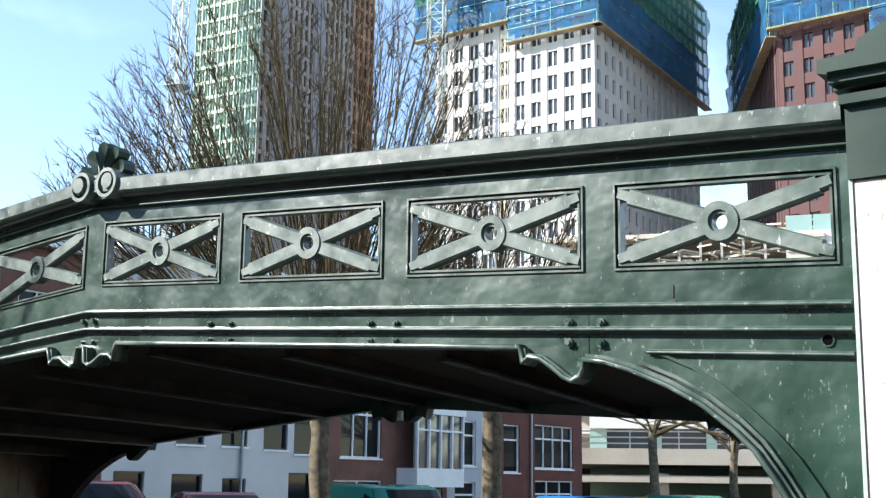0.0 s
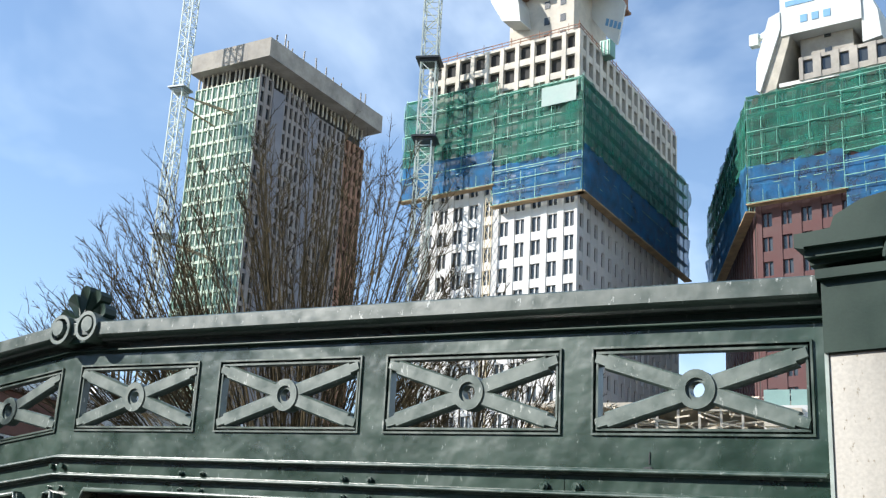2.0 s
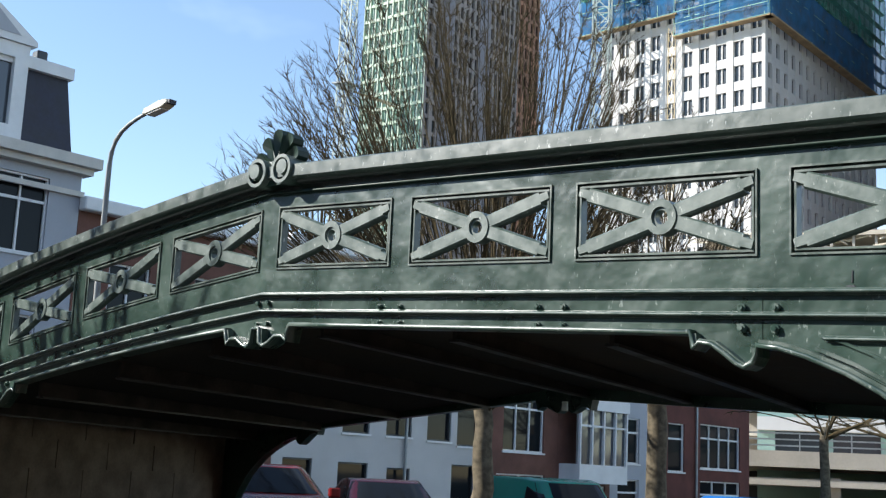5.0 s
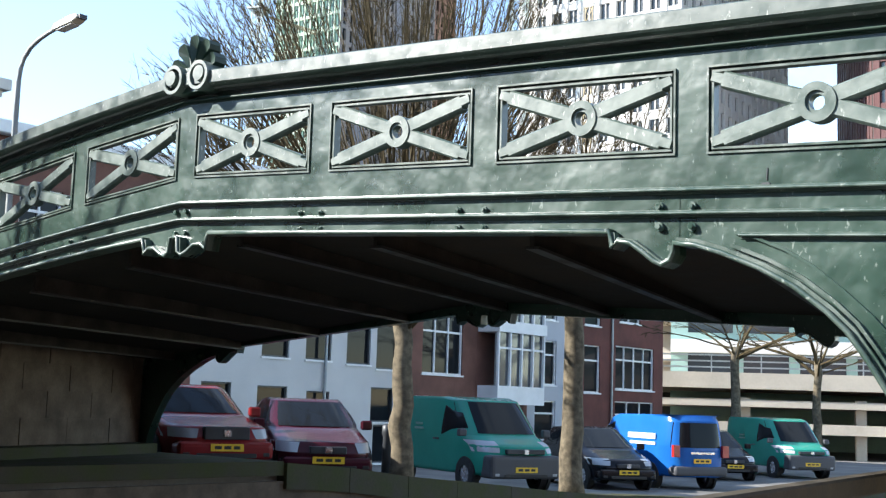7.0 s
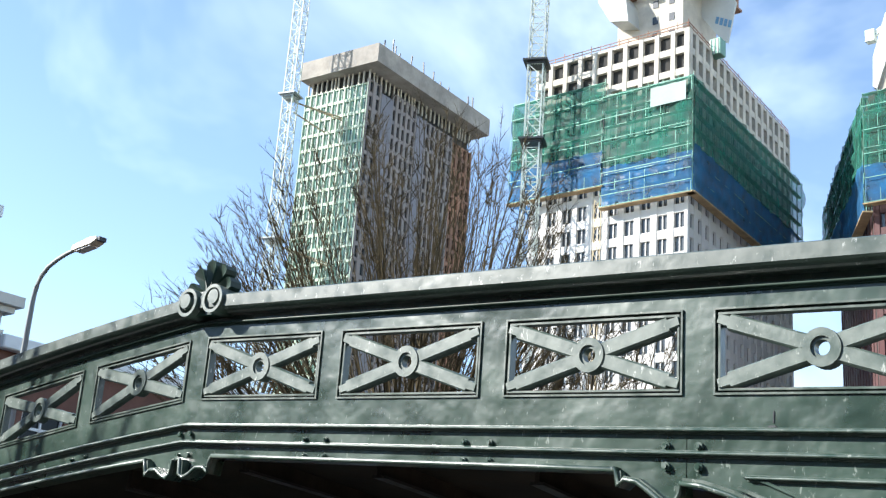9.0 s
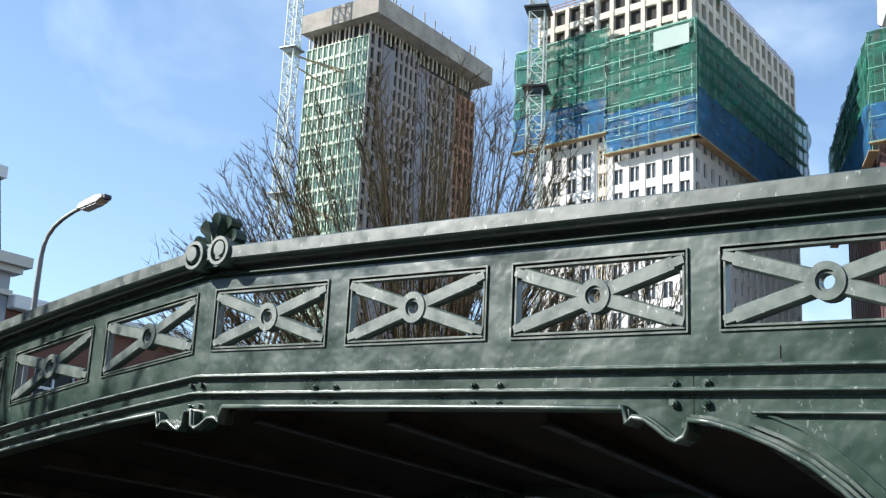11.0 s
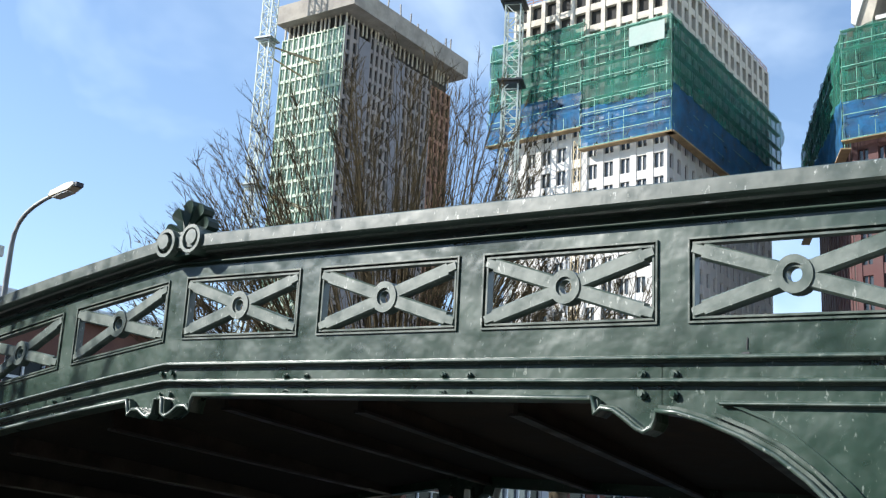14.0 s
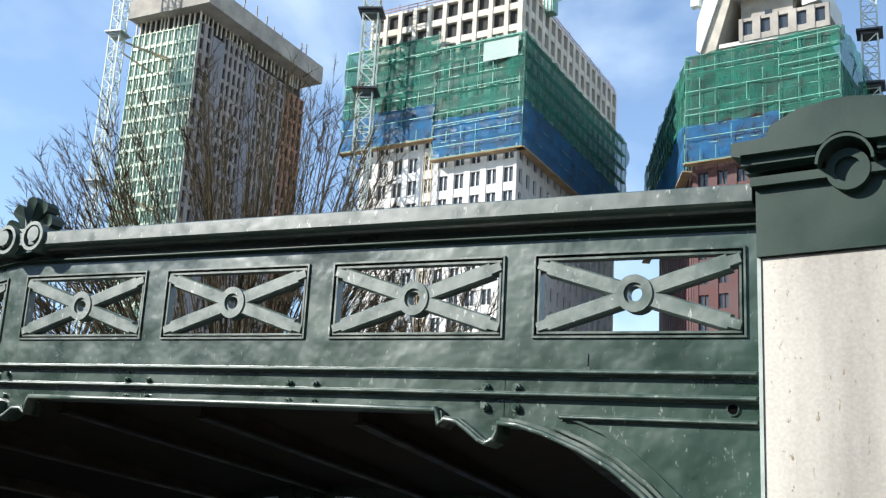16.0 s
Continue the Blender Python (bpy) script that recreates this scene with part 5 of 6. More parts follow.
# corner house with mansard roof and pedimented dormer
def corner_house():
    y0, y1, zE = 8.6, 15.8, 7.3
    t = house(y0, y1, zE, GREY_WALL, "grey rendered corner house with slate mansard roof and white dormer",
              [(4.95, 6.35, 4.85, 6.75, 1, True), (2.4, 3.8, 4.85, 6.75, 1, True), (4.95, 6.35, 1.2, 3.4, 1, True), (2.4, 3.8, 1.2, 3.4, 1, True)], cornice=False)
    b = zE + 2.25
    w = y1 - y0
    bm = boxes((-0.1, w + 0.32, -0.38, 0.3, b - 0.14, b + 0.12), (-0.1, w + 0.18, -0.22, 0.25, b - 0.30, b - 0.142), (-0.1, w + 0.05, -0.1, 0.0, b - 0.85, b - 0.72))
    part("cornice", bm, CREAM, t, "deep cream moulded cornice")
    bm = bmesh.new()
    prism(bm, [(0, b + 0.162), (w - 0.3, b + 0.162), (w - 0.6, b + 2.0), (0.4, b + 2.0)], 0.1, 6.0)
    part("mansard", bm, SLATE, t, "steep dark slate mansard")
    part("roof_coping", boxes((0.2, w - 0.52, -0.05, 5.8, b + 2.003, b + 2.3)), WPAINT, t, "white roof coping")
    bm = bmesh.new()
    dx0, dx1 = 3.6, 5.4
    wall_with_openings(bm, dx1 - dx0, 2.35, [(0.35, dx1 - dx0 - 0.35, 0.35, 2.0)], 0.3)
    bmesh.ops.translate(bm, vec=(dx0, -0.15, b + 0.13), verts=bm.verts)
    prism(bm, [(dx0 - 0.15, b + 2.49), (dx1 + 0.15, b + 2.49), (dx1 + 0.15, b + 2.6), ((dx0 + dx1) / 2, b + 3.3), (dx0 - 0.15, b + 2.6)], -0.22, 1.6)
    d = part("dormer", bm, WPAINT, t, "white pedimented dormer")
    bm = bmesh.new()
    prism(bm, [(dx0 + 0.3, b + 2.66), (dx1 - 0.3, b + 2.66), ((dx0 + dx1) / 2, b + 3.16)], -0.235, -0.222)
    part("pediment_panel", bm, GREY_WALL, d)
    part("pane", boxes((dx0 + 0.35, dx1 - 0.35, 0.0, 0.03, b + 0.48, b + 2.13)), GLASS, d)
    part("chimney", bevel(boxes((w - 1.2, w - 0.92, 0.6, 0.9, b + 2.3, b + 2.75)), 0.03, 1), DARK, t, "dark chimney pot")
    return t


corner_house()
house(15.8, 22.4, 6.35, BRICK, "red brick row house with white cornice", [(1.0, 2.2, 3.2, 5.0, 1, True), (3.6, 4.8, 3.2, 5.0, 1, False), (1.0, 2.2, 0.0, 1.8, 1, True)])
house(22.4, 31.4, 6.6, WHITE_WALL, "plain white rendered house with small dark windows",
      [(0.4, 1.5, 1.4, 2.8, 0, False), (0.4, 1.5, -0.65, 0.45, 0, False), (2.5, 3.7, -0.6, 0.4, 0, False), (4.5, 5.5, -0.4, 0.3, 0, False), (2.6, 3.7, 1.25, 2.5, 0, False), (4.4, 5.5, 1.25, 2.5, 0, True), (6.2, 7.3, 1.2, 2.65, 0, True), (7.6, 8.7, 1.1, 2.6, 0, False), (7.4, 8.5, -0.6, 0.5, 0, False), (7.55, 8.4, -1.9, -0.7, 0, False)], fm=DARK)
house(31.4, 35.3, 7.0, BRICK, "brown brick house with tall white-framed windows", [(0.9, 3.1, 1.05, 3.2, 2, False), (0.9, 3.1, 4.4, 6.2, 2, True), (0.6, 3.2, -1.2, 0.3, 1, False)])
hw = house(35.3, 38.5, 7.0, BRICK, "brown brick house with white timber bay window", [(0.3, 2.9, -1.3, 0.0, 1, False)])
# two-storey bay window of the second brick house
bay = part("bay_window", boxes((0.1, 3.0, -0.9, -0.003, 2.35, 3.0)), WPAINT, hw, "white painted timber bay window")
for z0, z1 in ((3.0, 4.9), (5.3, 7.2)):
    part("bay_cornice", boxes((0.06, 3.04, -0.95, -0.003, z1, z1 + 0.4)), WPAINT, bay)
    for k in range(5):
        part("mullion", boxes((0.1 + k * 0.705, 0.18 + k * 0.705, -0.9, -0.8, z0, z1)), WPAINT, bay)
    part("transom", boxes((0.18, 2.92, -0.88, -0.82, z1 - 0.6, z1 - 0.53)), WPAINT, bay)
    part("pane", boxes((0.15, 2.95, -0.8, -0.77, z0, z1)), GLASS, bay)
    part("curtain", boxes((0.3, 1.5, -0.6, -0.58, z0 + 0.02, z1 - 0.02)), CURTAIN, bay, "white curtains")
house(38.5, 41.2, 7.2, GREY_WALL, "narrow pale blue-grey house", [(0.5, 1.9, 0.9, 2.6, 0, True), (0.5, 1.9, -1.2, 0.3, 0, False), (0.5, 1.9, 3.4, 4.9, 0, False)])
house(41.2, 48.8, 7.2, BRICK_D, "dark brown brick house with broad white windows", [(1.2, 2.4, 0.7, 2.6, 0, True), (1.2, 2.4, 3.4, 5.2, 0, True), (3.6, 6.8, 0.9, 2.7, 3, True), (3.9, 5.6, 3.7, 5.2, 1, True), (3.6, 6.8, -1.3, 0.4, 2, False)])
bm = bmesh.new()
tube(bm, [(ROW_X + 0.08, 44.4, STREET - 0.5), (ROW_X + 0.08, 44.4, 7.0)], [0.05, 0.05], 8)
tagged(finish("drainpipe", bm, GALV), "grey metal drainpipe on the brick house front", "drainpipe")
bm = bmesh.new()
tube(bm, [(ROW_X + 0.08, 27.6, STREET - 0.5), (ROW_X + 0.08, 27.6, 6.3)], [0.05, 0.05], 8)
tagged(finish("drainpipe", bm, GALV), "grey metal drainpipe on the white house front", "drainpipe")


# unseen plain fronts closing the street beside the corner house, added to darken reflections
house(2, 8.6, 8.6, BRICK_D, "unseen dark brick house beside the corner house, added for reflections", [(x0, x0 + 1.3, z0, z0 + 2.0, 1, False) for x0 in (1.2, 3.8) for z0 in (-0.6, 2.6, 5.6)])
house(-5, 2, 8.2, BRICK, "unseen brown brick house along the canal street, added for reflections", [(x0, x0 + 1.3, z0, z0 + 2.0, 1, False) for x0 in (1.2, 3.8) for z0 in (-0.6, 2.6, 5.6)])

# unseen rows behind and beside the camera, added to dull the bridge's sky reflections
for k in range(9):
    house(0, 9, 12.5 + 0.7 * (k % 3), (BRICK_D, BRICK, BRICK_D, BRICK)[k % 4], "unseen plain brick house behind the quay, added to darken reflections",
          [(x0, x0 + 1.4, z0, z0 + 2.0, 1, False) for x0 in (1.2, 3.8, 6.4) for z0 in (-0.6, 2.8, 6.2, 9.2)], at=pose(22 - 9 * k, -24, -2.25, 0, 0, 180))
for k in range(5):
    house(0, 9, 11.5 + 0.6 * (k % 2), (BRICK, BRICK_D)[k % 2], "unseen plain brick house on the near bank, added to darken reflections",
          [(x0, x0 + 1.4, z0, z0 + 2.0, 1, False) for x0 in (1.2, 3.8, 6.4) for z0 in (-0.6, 2.8, 6.2)], at=pose(16, 24 - 9 * k, -2.25, 0, 0, -90))


def garage():
    t = thing("parking_garage", "beige concrete parking deck with steel railings", "building", at=pose(-33, 54.0, STREET - 0.85, 0, 0, 28))
    L = 46
    for z, h in ((2.3, 0.5), (3.55, 0.28), (4.42, 0.78)):
        part("parapet_band", boxes((0, L, 0, 0.35, z - 0.6, z - 0.6 + h)), BEIGE, t, "beige concrete parapet")
        part("deck_slab", boxes((0, L, 0.352, 18, z - 0.6, z - 0.25)), BEIGE, t)
    # the shade under the decks is put into this wall's colour
    part("rear_wall", boxes((0, L, 17, 17.3, 0, 4.4)), SHADE_IN, t, "rear wall coloured dark for the shade inside")
    for k in range(9):
        part("column", boxes((1 + k * 5.5, 1.5 + k * 5.5, 0.6, 1.1, 0, 3.4)), BEIGE, t)
    for z in (4.85, 5.15, 5.45):
        bm = bmesh.new()
        beam(bm, (0, 0.15, z), (L, 0.15, z), 0.07)
        part("rail", bm, GALV, t)
    for k in range(20):
        bm = bmesh.new()
        beam(bm, (0.3 + k * 2.4, 0.15, 4.5), (0.3 + k * 2.4, 0.15, 5.5), 0.06)
        part("rail_post", bm, GALV, t)
    b = thing("office_block", "pale green panelled office block behind the parking deck", "building", at=pose(-36, 66.0, STREET - 0.85, 0, 0, 28))
    holes = [(1.0 + k * 3.2, 3.6 + k * 3.2, 4.6 + r * 2.7, 6.1 + r * 2.7) for k in range(14) for r in range(2)]
    bm = bmesh.new()
    wall_with_openings(bm, 50, 10.0, holes, 0.4)
    bmesh.ops.remove_doubles(bm, verts=bm.verts, dist=1e-4)
    part("front_wall", bm, PALE_GREEN, b)
    for o in holes:
        part("window", boxes((o[0], o[1], 0.25, 0.3, o[2], o[3])), GLASS, b)
    for r in range(3):
        part("balcony_band", boxes((0, 50, -0.9, -0.003, 3.4 + r * 2.7, 4.15 + r * 2.7)), T_STONE if r == 1 else PALE_GREEN, b, "projecting balcony front")
    part("mass", boxes((0, 50, 1.0, 14, 0, 10)), PALE_GREEN, b)


garage()


# ---- vehicles ----
def vehicle(name, label, paint, L, W, H, prof, belt, shield, rear, sides, at, plate=True, wheel_x=(0.8, -0.8), wheel_r=0.31, bumper=None, grille=None, lights=None, dark_bumper=False, tail=False, category="car"):
    """Body from a side profile of (x, z), nose at +x; shield and rear are pairs of profile points, sides window outlines."""
    v = thing(name, label, category, "parked vehicles", at=at)
    tuck = 0.22 if category == "car" else 0.12

    NX = 5.0
    zlo, zhi = min(z for x, z in prof), max(z for x, z in prof)

    def ends(z):
        xs = []
        m = len(prof)
        for i in range(m):
            (xa, za), (xb, zb) = prof[i], prof[(i + 1) % m]
            if abs(zb - za) > 1e-6 and min(za, zb) - 1e-6 <= z <= max(za, zb) + 1e-6:
                xs.append(xa + (xb - xa) * (z - za) / (zb - za))
            elif abs(zb - za) <= 1e-6 and abs(z - za) < 1e-6:
                xs += [xa, xb]
        return min(xs), max(xs)

    def wide(z):
        k = max(0, (z - belt) / (H - belt))
        low = max(0, (0.55 - z) / 0.4)
        return W / 2 - tuck * k ** 1.3 - 0.04 * low

    def skin_x(z, y, front):
        x0, x1 = ends(z)
        r = max(0.0, 1 - (min(abs(y) / wide(z), 1)) ** NX) ** (1 / NX)
        return (x0 + x1) / 2 + (1 if front else -1) * (x1 - x0) / 2 * r

    def skin_y(x, z):
        x0, x1 = ends(z)
        r = max(0.0, 1 - (min(abs(x - (x0 + x1) / 2) / ((x1 - x0) / 2), 1)) ** NX) ** (1 / NX)
        return wide(z) * r
    bm = bmesh.new()
    levels = sorted({round(zlo + (zhi - zlo) * i / 22, 4) for i in range(23)} | {round(z, 4) for x, z in prof})
    rings = []
    M = 40
    for z in levels:
        x0, x1 = ends(z)
        ring = []
        for i in range(M):
            a = 2 * math.pi * i / M
            ca, sa = math.cos(a), math.sin(a)
            ring.append(bm.verts.new(((x0 + x1) / 2 + (x1 - x0) / 2 * math.copysign(abs(ca) ** (2 / NX), ca), wide(z) * math.copysign(abs(sa) ** (2 / NX), sa), z)))
        rings.append(ring)
    for a, b in zip(rings, rings[1:]):
        for i in range(M):
            bm.faces.new((a[i], a[(i + 1) % M], b[(i + 1) % M], b[i]))
    bm.faces.new(rings[0][::-1])
    bm.faces.new(rings[-1])
    body = part("body", bm, paint, v, smooth=True)
    e = 0.010

    def sheet(nm, rows, push, material, label=""):
        """A thin curved pane from rows of points, thickened along push."""
        bm = bmesh.new()
        A = [[bm.verts.new(p) for p in r] for r in rows]
        for ra, rb in zip(A, A[1:]):
            for i in range(len(ra) - 1):
                bm.faces.new((ra[i], ra[i + 1], rb[i + 1], rb[i]))
        part(nm, bm, material, body, label, smooth=True)

    def pane(nm, quad, inset=0.1):
        (x0, z0), (x1, z1) = quad
        front = (x0 + x1) > 0
        rows = []
        for t in (0.05, 0.28, 0.5, 0.72, 0.95):
            z = z0 + (z1 - z0) * t
            w = wide(z) - inset * 0.8
            rows.append([(skin_x(z, w * q, front) + (e if front else -e), w * q, z + e * 0.6) for q in (-1, -0.75, -0.5, -0.25, 0, 0.25, 0.5, 0.75, 1)])
        sheet(nm, rows, None, GLASS_CAR)
    pane("windscreen", shield, 0.07)
    if rear:
        pane("rear_window", rear, 0.16)
    for s in (-1, 1):
        for poly in sides:
            zs = [z for x, z in poly]
            za, zb = min(zs), max(zs)
            rows = []
            for t in (0.0, 0.25, 0.5, 0.75, 1.0):
                z = za + (zb - za) * t
                xs = []
                m = len(poly)
                for i in range(m):
                    (xa, q0), (xb, q1) = poly[i], poly[(i + 1) % m]
                    if abs(q1 - q0) > 1e-6 and min(q0, q1) - 1e-6 <= z <= max(q0, q1) + 1e-6:
                        xs.append(xa + (xb - xa) * (z - q0) / (q1 - q0))
                xa, xb = min(xs), max(xs)
                rows.append([(xa + (xb - xa) * k / 6, s * (skin_y(xa + (xb - xa) * k / 6, z) + e), z) for k in range(7)])
            sheet("side_window", rows, None, GLASS_CAR)
        mx, mz = shield[0]
        part("mirror", bevel(boxes((mx - 0.28, mx - 0.16, s * (W / 2 - 0.02), s * (W / 2 + 0.17), mz - 0.02, mz + 0.14)), 0.025, 1), paint if category == "car" else PLASTIC, body, "door mirror")
        for wx in wheel_x:
            bm = bmesh.new()
            f = lambda u, y, z: (u, y, z)
            y0, y1 = s * (W / 2 - 0.2), s * (W / 2 + 0.004)
            disc(bm, (wx, wheel_r), wheel_r, 0, y0, y1, f, 24, hole=wheel_r * 0.62)
            wh = part("wheel", bm, RUBBER, v, "black tyre")
            bm = bmesh.new()
            disc(bm, (wx, wheel_r), wheel_r * 0.63, 0, s * (W / 2 - 0.1), s * (W / 2 - 0.02), f, 20)
            for q in range(5):
                a = 2 * math.pi * q / 5
                disc(bm, (wx + wheel_r * 0.4 * math.cos(a), wheel_r + wheel_r * 0.4 * math.sin(a)), wheel_r * 0.13, 0, s * (W / 2 - 0.03), s * (W / 2 - 0.012), f, 8)
            part("rim", bm, CHROME, wh, "grey alloy rim")
            bm = bmesh.new()
            disc(bm, (wx, wheel_r), wheel_r * 1.17, 0, s * (W / 2 - 0.06), s * (W / 2 + 0.001), f, 24, hole=wheel_r * 1.0)
            part("wheel_arch", bm, RUBBER, body)
    nx = max(x for x, z in prof)
    bz0, bz1 = bumper
    part("bumper", bevel(boxes((nx - 0.5, nx + 0.035, -W / 2 + 0.12, W / 2 - 0.12, bz0, bz1)), 0.09, 3), PLASTIC if dark_bumper else paint, v, "front bumper")
    xr = min(x for x, z in prof)
    part("rear_bumper", bevel(boxes((xr - 0.045, xr + 0.4, -W / 2 + 0.12, W / 2 - 0.12, bz0 + 0.05, bz1)), 0.09, 3), PLASTIC if dark_bumper else paint, v)
    part("lower_grille", bevel(boxes((nx - 0.1, nx + 0.044, -W * 0.27, W * 0.27, bz0 + 0.03, bz0 + 0.10)), 0.008, 1), INK, v, "dark lower intake")
    for q in (-1, 1):
        part("fog_lamp", bevel(boxes((nx - 0.1, nx + 0.040, q * W * 0.36 - 0.06, q * W * 0.36 + 0.06, bz0 + 0.05, bz0 + 0.12)), 0.015, 1), HEADL if dark_bumper else INK, v)
    if grille:
        w, z0, z1 = grille
        part("grille", bevel(boxes((nx - 0.1, nx + 0.018, -w, w, z0, z1)), 0.012, 1), DARK, v, "dark radiator grille")
        part("badge", bevel(boxes((nx + 0.018, nx + 0.035, -0.06, 0.06, (z0 + z1) / 2 - 0.05, (z0 + z1) / 2 + 0.05)), 0.015, 1), CHROME, v)
    w, z0, z1 = lights
    for s in (-1, 1):
        rows = []
        for q in (0.0, 0.33, 0.66, 1.0):
            z = z0 + (z1 - z0) * q
            ya, yb = w + 0.05 * (1 - q), wide(z) * (0.955 + 0.01 * q)
            rows.append([(skin_x(z, ya + (yb - ya) * e2 / 6, True) + 0.012, s * (ya + (yb - ya) * e2 / 6), z + 0.012 * e2 / 6) for e2 in range(7)])
        sheet("headlight", rows, None, HEADL, "clear headlight")
        bm = boxes((xr - 0.012, xr + 0.1, min(s * (W / 2 - 0.26), s * (W / 2 - 0.08)), max(s * (W / 2 - 0.26), s * (W / 2 - 0.08)), 0.85, 1.15 if category != "car" else 1.0))
        part("tail_light", bm, TAIL, v, "red tail light")
    pz = bz0 + 0.13
    for x0, sgn in ((nx + 0.036, 1), (xr - 0.046, -1)):
        zz = pz if sgn > 0 else pz + 0.25
        bm = boxes((min(x0, x0 + 0.012 * sgn), max(x0, x0 + 0.012 * sgn), -0.26, 0.26, zz, zz + 0.11))
        pl = part("number_plate", bm, PLATE, v, "yellow number plate with dark bars")
        for a, b in ((-0.2, -0.09), (-0.05, 0.06), (0.1, 0.2)):
            bm = boxes(( min(x0 + 0.011 * sgn, x0 + 0.015 * sgn), max(x0 + 0.011 * sgn, x0 + 0.015 * sgn), a, b, zz + 0.03, zz + 0.08))
            part("plate_bar", bm, INK, pl)
    return v


def nose_at(x, y, z, yaw, L):
    """A pose that puts the nose at (x, y)."""
    a = radians(yaw)
    return pose(x - math.cos(a) * L / 2, y - math.sin(a) * L / 2, z, 0, 0, yaw)


RED = car_paint("red_car_paint", (0.21, 0.020, 0.022))
MAROON = car_paint("maroon_car_paint", (0.050, 0.009, 0.016))
TEAL = car_paint("teal_van_paint", (0.020, 0.235, 0.165))
BLUE = car_paint("blue_van_paint", (0.012, 0.105, 0.36))
BLACK = car_paint("black_car_paint", (0.006, 0.0065, 0.009))
ESTATE = [(2.32, 0.28), (2.36, 0.62), (2.25, 0.78), (1.15, 0.96), (0.42, 1.40), (0.1, 1.44), (-1.9, 1.42), (-2.2, 0.98), (-2.34, 0.9), (-2.34, 0.3)]
SALOON = [(2.15, 0.26), (2.22, 0.55), (2.1, 0.72), (1.10, 0.93), (0.30, 1.38), (-0.1, 1.42), (-1.0, 1.38), (-1.65, 1.0), (-2.15, 0.95), (-2.2, 0.3)]
HATCH = [(2.0, 0.25), (2.06, 0.55), (1.95, 0.72), (1.0, 0.98), (0.1, 1.46), (-0.3, 1.5), (-1.5, 1.46), (-1.95, 1.0), (-2.02, 0.9), (-2.0, 0.28)]
VAN = [(2.40, 0.35), (2.42, 0.70), (2.28, 0.95), (1.72, 1.15), (0.98, 1.88), (0.6, 1.95), (-2.3, 1.96), (-2.4, 1.85), (-2.42, 0.35)]
VAN_B = [(2.30, 0.35), (2.33, 0.75), (2.22, 1.0), (1.9, 1.12), (1.25, 1.80), (0.9, 1.90), (-2.15, 1.92), (-2.3, 1.75), (-2.38, 1.05), (-2.38, 0.35)]


def estate(at):
    vehicle("car", "red estate car parked nose to the canal", RED, 4.7, 1.76, 1.44, ESTATE, 0.95, ((1.15, 0.96), (0.42, 1.40)), ((-2.2, 0.98), (-1.9, 1.42)),
            [[(0.95, 0.99), (0.35, 1.34), (-0.35, 1.36), (-0.35, 0.99)], [(-0.45, 0.99), (-0.45, 1.36), (-1.75, 1.34), (-1.95, 1.0)]], at, wheel_x=(1.42, -1.30), bumper=(0.30, 0.58), grille=(0.36, 0.60, 0.80), lights=(0.42, 0.62, 0.76))


def saloon(at):
    vehicle("car", "dark maroon saloon car parked nose to the canal", MAROON, 4.4, 1.71, 1.42, SALOON, 0.95, ((1.10, 0.93), (0.30, 1.38)), ((-1.65, 1.0), (-1.0, 1.38)),
            [[(0.85, 0.98), (0.25, 1.32), (-0.3, 1.34), (-0.3, 0.98)], [(-0.4, 0.98), (-0.4, 1.34), (-0.95, 1.32), (-1.4, 1.0)]], at, wheel_x=(1.35, -1.2), bumper=(0.26, 0.5), grille=(0.30, 0.54, 0.66), lights=(0.45, 0.56, 0.72))


def hatch(at):
    vehicle("car", "black hatchback parked beside the vans", BLACK, 4.05, 1.72, 1.5, HATCH, 0.98, ((1.0, 0.98), (0.1, 1.46)), ((-1.95, 1.0), (-1.5, 1.46)),
            [[(0.75, 1.02), (0.1, 1.40), (-0.4, 1.42), (-0.4, 1.02)], [(-0.5, 1.02), (-0.5, 1.42), (-1.35, 1.40), (-1.6, 1.04)]], at, wheel_x=(1.25, -1.22), bumper=(0.26, 0.52), grille=(0.3, 0.55, 0.64), lights=(0.42, 0.60, 0.76))


def green_van(at):
    v = vehicle("van", "teal delivery van with grey bumper parked by the quay", TEAL, 4.84, 1.9, 1.96, VAN, 1.12, ((1.72, 1.15), (0.98, 1.88)), None,
                [[(1.5, 1.16), (0.92, 1.74), (0.42, 1.76), (0.42, 1.14)]], at, wheel_x=(1.5, -1.5), wheel_r=0.33, bumper=(0.30, 0.78), grille=(0.45, 0.80, 0.90), lights=(0.52, 0.82, 1.05), dark_bumper=True, category="van")
    part("door_handle", boxes((0.18, 0.30, -0.958, -0.95, 1.02, 1.06), (0.02, 0.14, -0.958, -0.95, 1.02, 1.06)), DARK, v)
    part("lettering_bar", boxes((-0.9, -0.45, -0.957, -0.951, 1.22, 1.27), (-0.85, -0.5, -0.957, -0.951, 1.32, 1.37)), TUBE, v, "faint unreadable lettering")
    return v


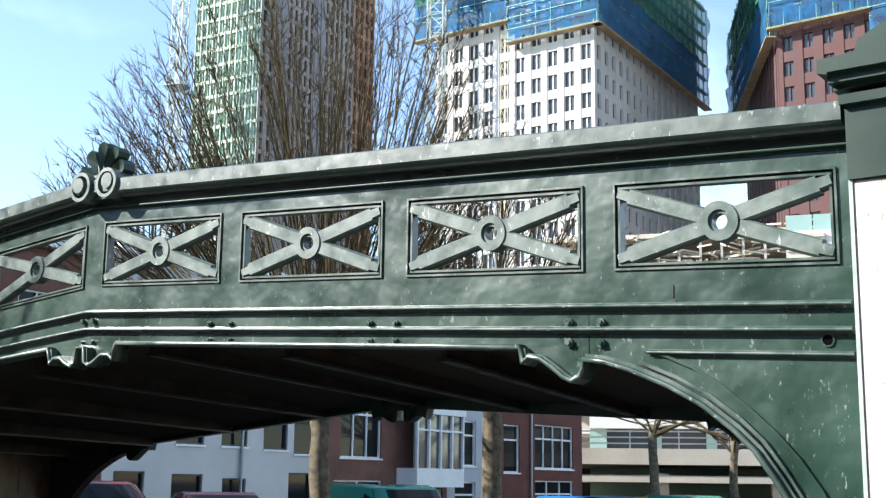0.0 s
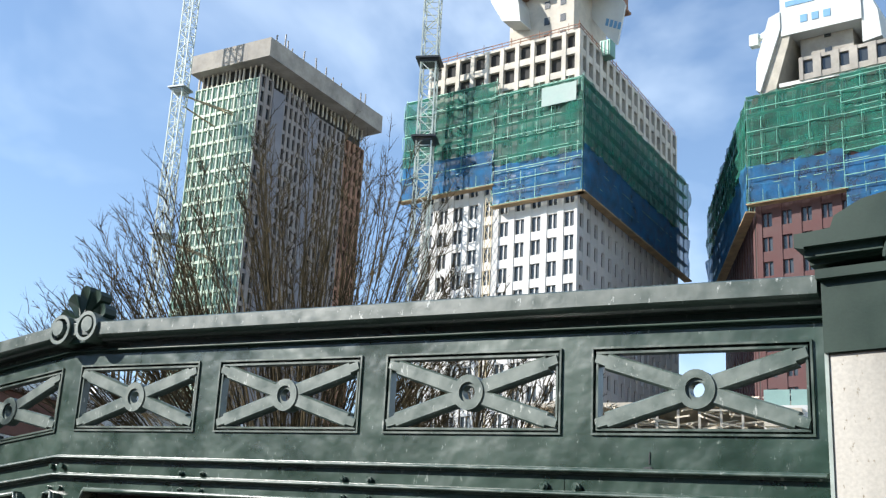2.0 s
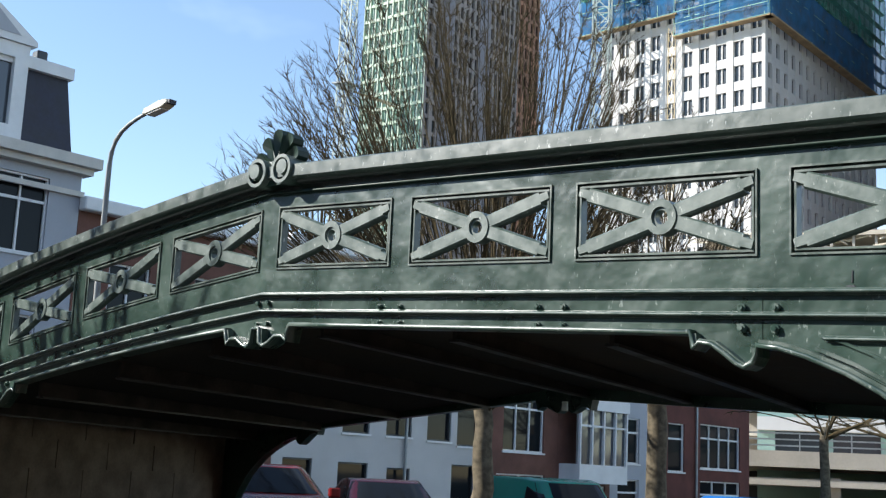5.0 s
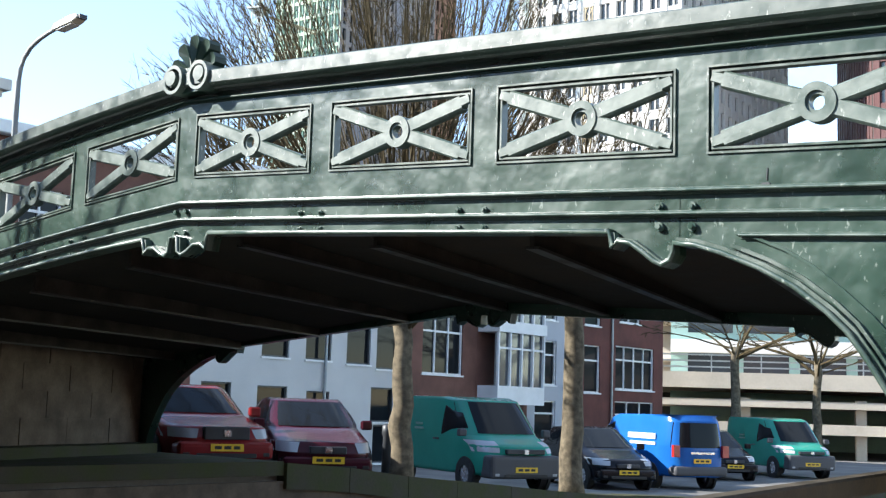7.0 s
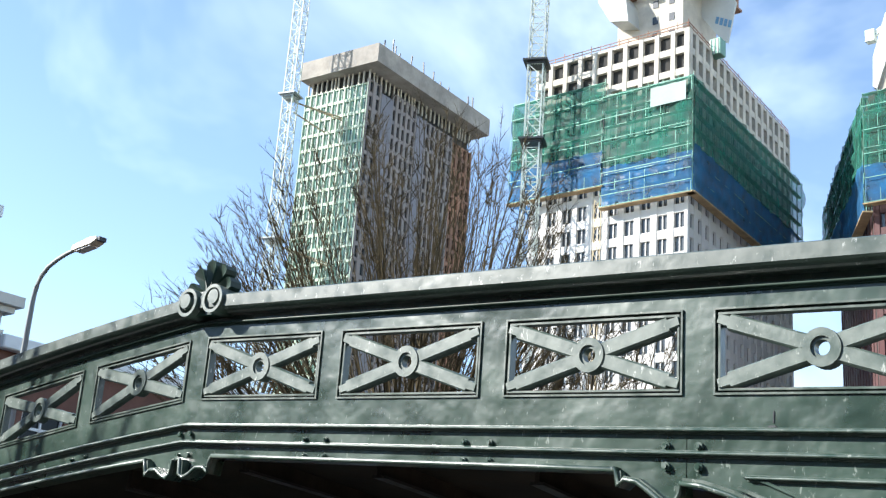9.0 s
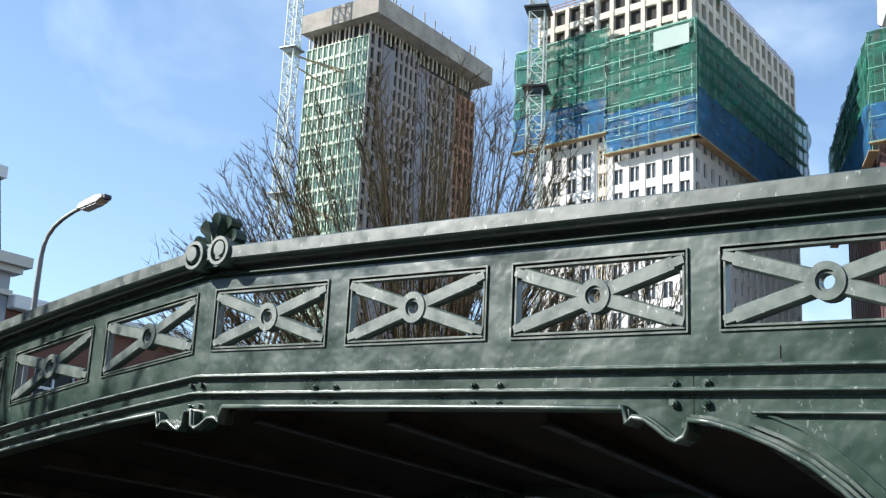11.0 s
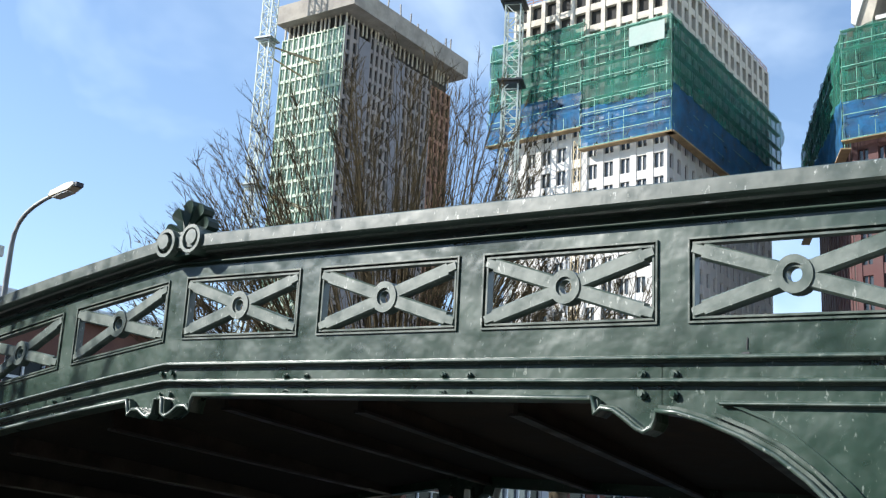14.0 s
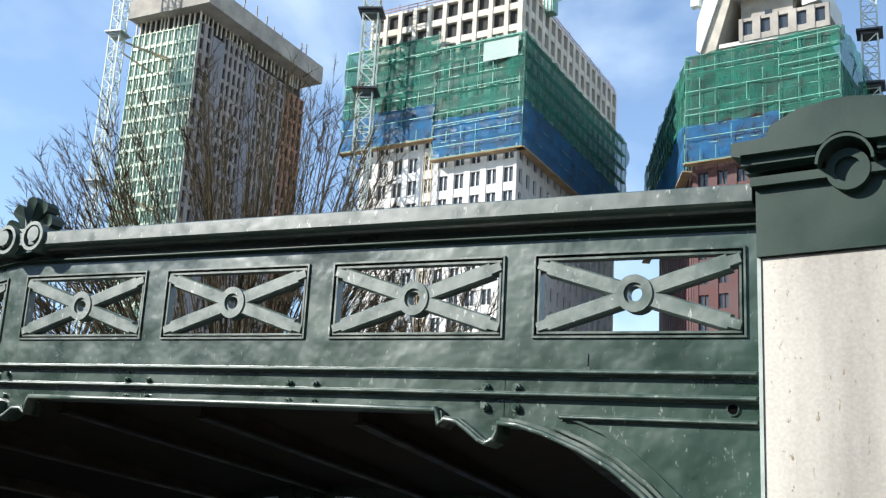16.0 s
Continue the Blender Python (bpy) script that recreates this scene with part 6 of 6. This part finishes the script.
def blue_van(at):
    v = vehicle("van", "bright blue delivery van with white lettering parked rear to the canal", BLUE, 4.7, 1.8, 1.92, VAN_B, 1.12, ((1.9, 1.12), (1.25, 1.80)), ((-2.38, 1.05), (-2.3, 1.75)),
                [[(1.65, 1.16), (1.15, 1.68), (0.65, 1.70), (0.65, 1.14)]], at, wheel_x=(1.4, -1.35), wheel_r=0.32, bumper=(0.32, 0.62), grille=(0.4, 0.66, 0.8), lights=(0.5, 0.74, 0.95), dark_bumper=True, category="van")
    for s in (-1, 1):
        y0, y1 = (0.885, 0.905) if s > 0 else (-0.905, -0.885)
        part("lettering_bar", boxes((-1.6, -0.2, y0, y1, 1.28, 1.42), (-1.6, -0.3, y0, y1, 1.13, 1.2)), WPAINT, v, "white unreadable lettering")
    part("plate_trim", boxes((-2.46, -2.43, -0.35, 0.35, 0.93, 0.98)), CHROME, v)
    return v


estate(nose_at(-14.55, 12.85, street_z(13.4) - 0.24, -22, 4.7))
saloon(nose_at(-14.1, 14.6, street_z(15.4) - 0.17, -34, 4.4))
green_van(nose_at(-14.95, 21.32, street_z(21.8) - 0.06, -24, 4.84))
hatch(nose_at(-15.7, 26.7, street_z(27.2), -34, 4.05))
blue_van(pose(-17.15, 30.5, street_z(30.7), 0, 0, 150))
hatch(nose_at(-17.2, 35.6, street_z(36), -42, 4.05))
green_van(nose_at(-16.4, 39.6, street_z(40.4), -38, 4.84))


# ---- street furniture ----
def street_lamp(x, y, z0, z1, yaw, arm):
    t = thing("street_lamp", "slim grey street lamp with curved arm and cream head", "street lamp", at=pose(x, y, z0, 0, 0, yaw))
    h = z1 - z0
    bm = bmesh.new()
    pts = [(0, 0, 0), (0, 0, h * 0.5), (0.0, 0, h - 0.85)] + [(arm * q, 0, h - d) for q, d in ((0.03, 0.62), (0.12, 0.42), (0.28, 0.28), (0.5, 0.18), (0.75, 0.11), (1.0, 0.07))]
    rad = [0.075, 0.055, 0.045, 0.042, 0.04, 0.038, 0.036, 0.034, 0.032]
    tube(bm, pts, rad, 10)
    part("pole", bm, POLE, t, "curved steel pole", smooth=True)
    ex, ey, ez = pts[-1]
    bm = bmesh.new()
    prism(bm, [(ex - 0.06, ez - 0.04), (ex + 0.03, ez - 0.06), (ex + 0.50, ez - 0.01), (ex + 0.64, ez + 0.05), (ex + 0.60, ez + 0.11), (ex + 0.42, ez + 0.11), (ex, ez + 0.05)], -0.10, 0.10)
    hd = part("head", bevel(bm, 0.012, 1), LAMP_W, t, "cream lamp head")
    bm = bmesh.new()
    prism(bm, [(ex + 0.06, ez - 0.075), (ex + 0.46, ez - 0.032), (ex + 0.46, ez - 0.012), (ex + 0.06, ez - 0.055)], -0.08, 0.08)
    part("diffuser", bm, CURTAIN, hd, "frosted diffuser")
    bm = boxes((ex + 0.60, ex + 0.67, -0.07, 0.07, ez + 0.03, ez + 0.10))
    part("end_cap", bm, PLASTIC, hd, "dark end cap")


street_lamp(-18.3, 11.2, street_z(11.2), 5.9, 0, 1.05)
for x, y in ((-14.35, 16.3), (-13.4, 40.0), (-13.4, 42.5)):
    t = thing("bollard", "dark cast-iron street bollard at the quay", "bollard", "quay bollards", at=pose(x, y, street_z(y)))
    bm = bmesh.new()
    tube(bm, [(0, 0, 0), (0, 0, 0.7), (0, 0, 0.78), (0, 0, 0.9), (0, 0, 0.94)], [0.09, 0.075, 0.1, 0.09, 0.03], 12)
    part("post", bm, DARK, t, smooth=True)
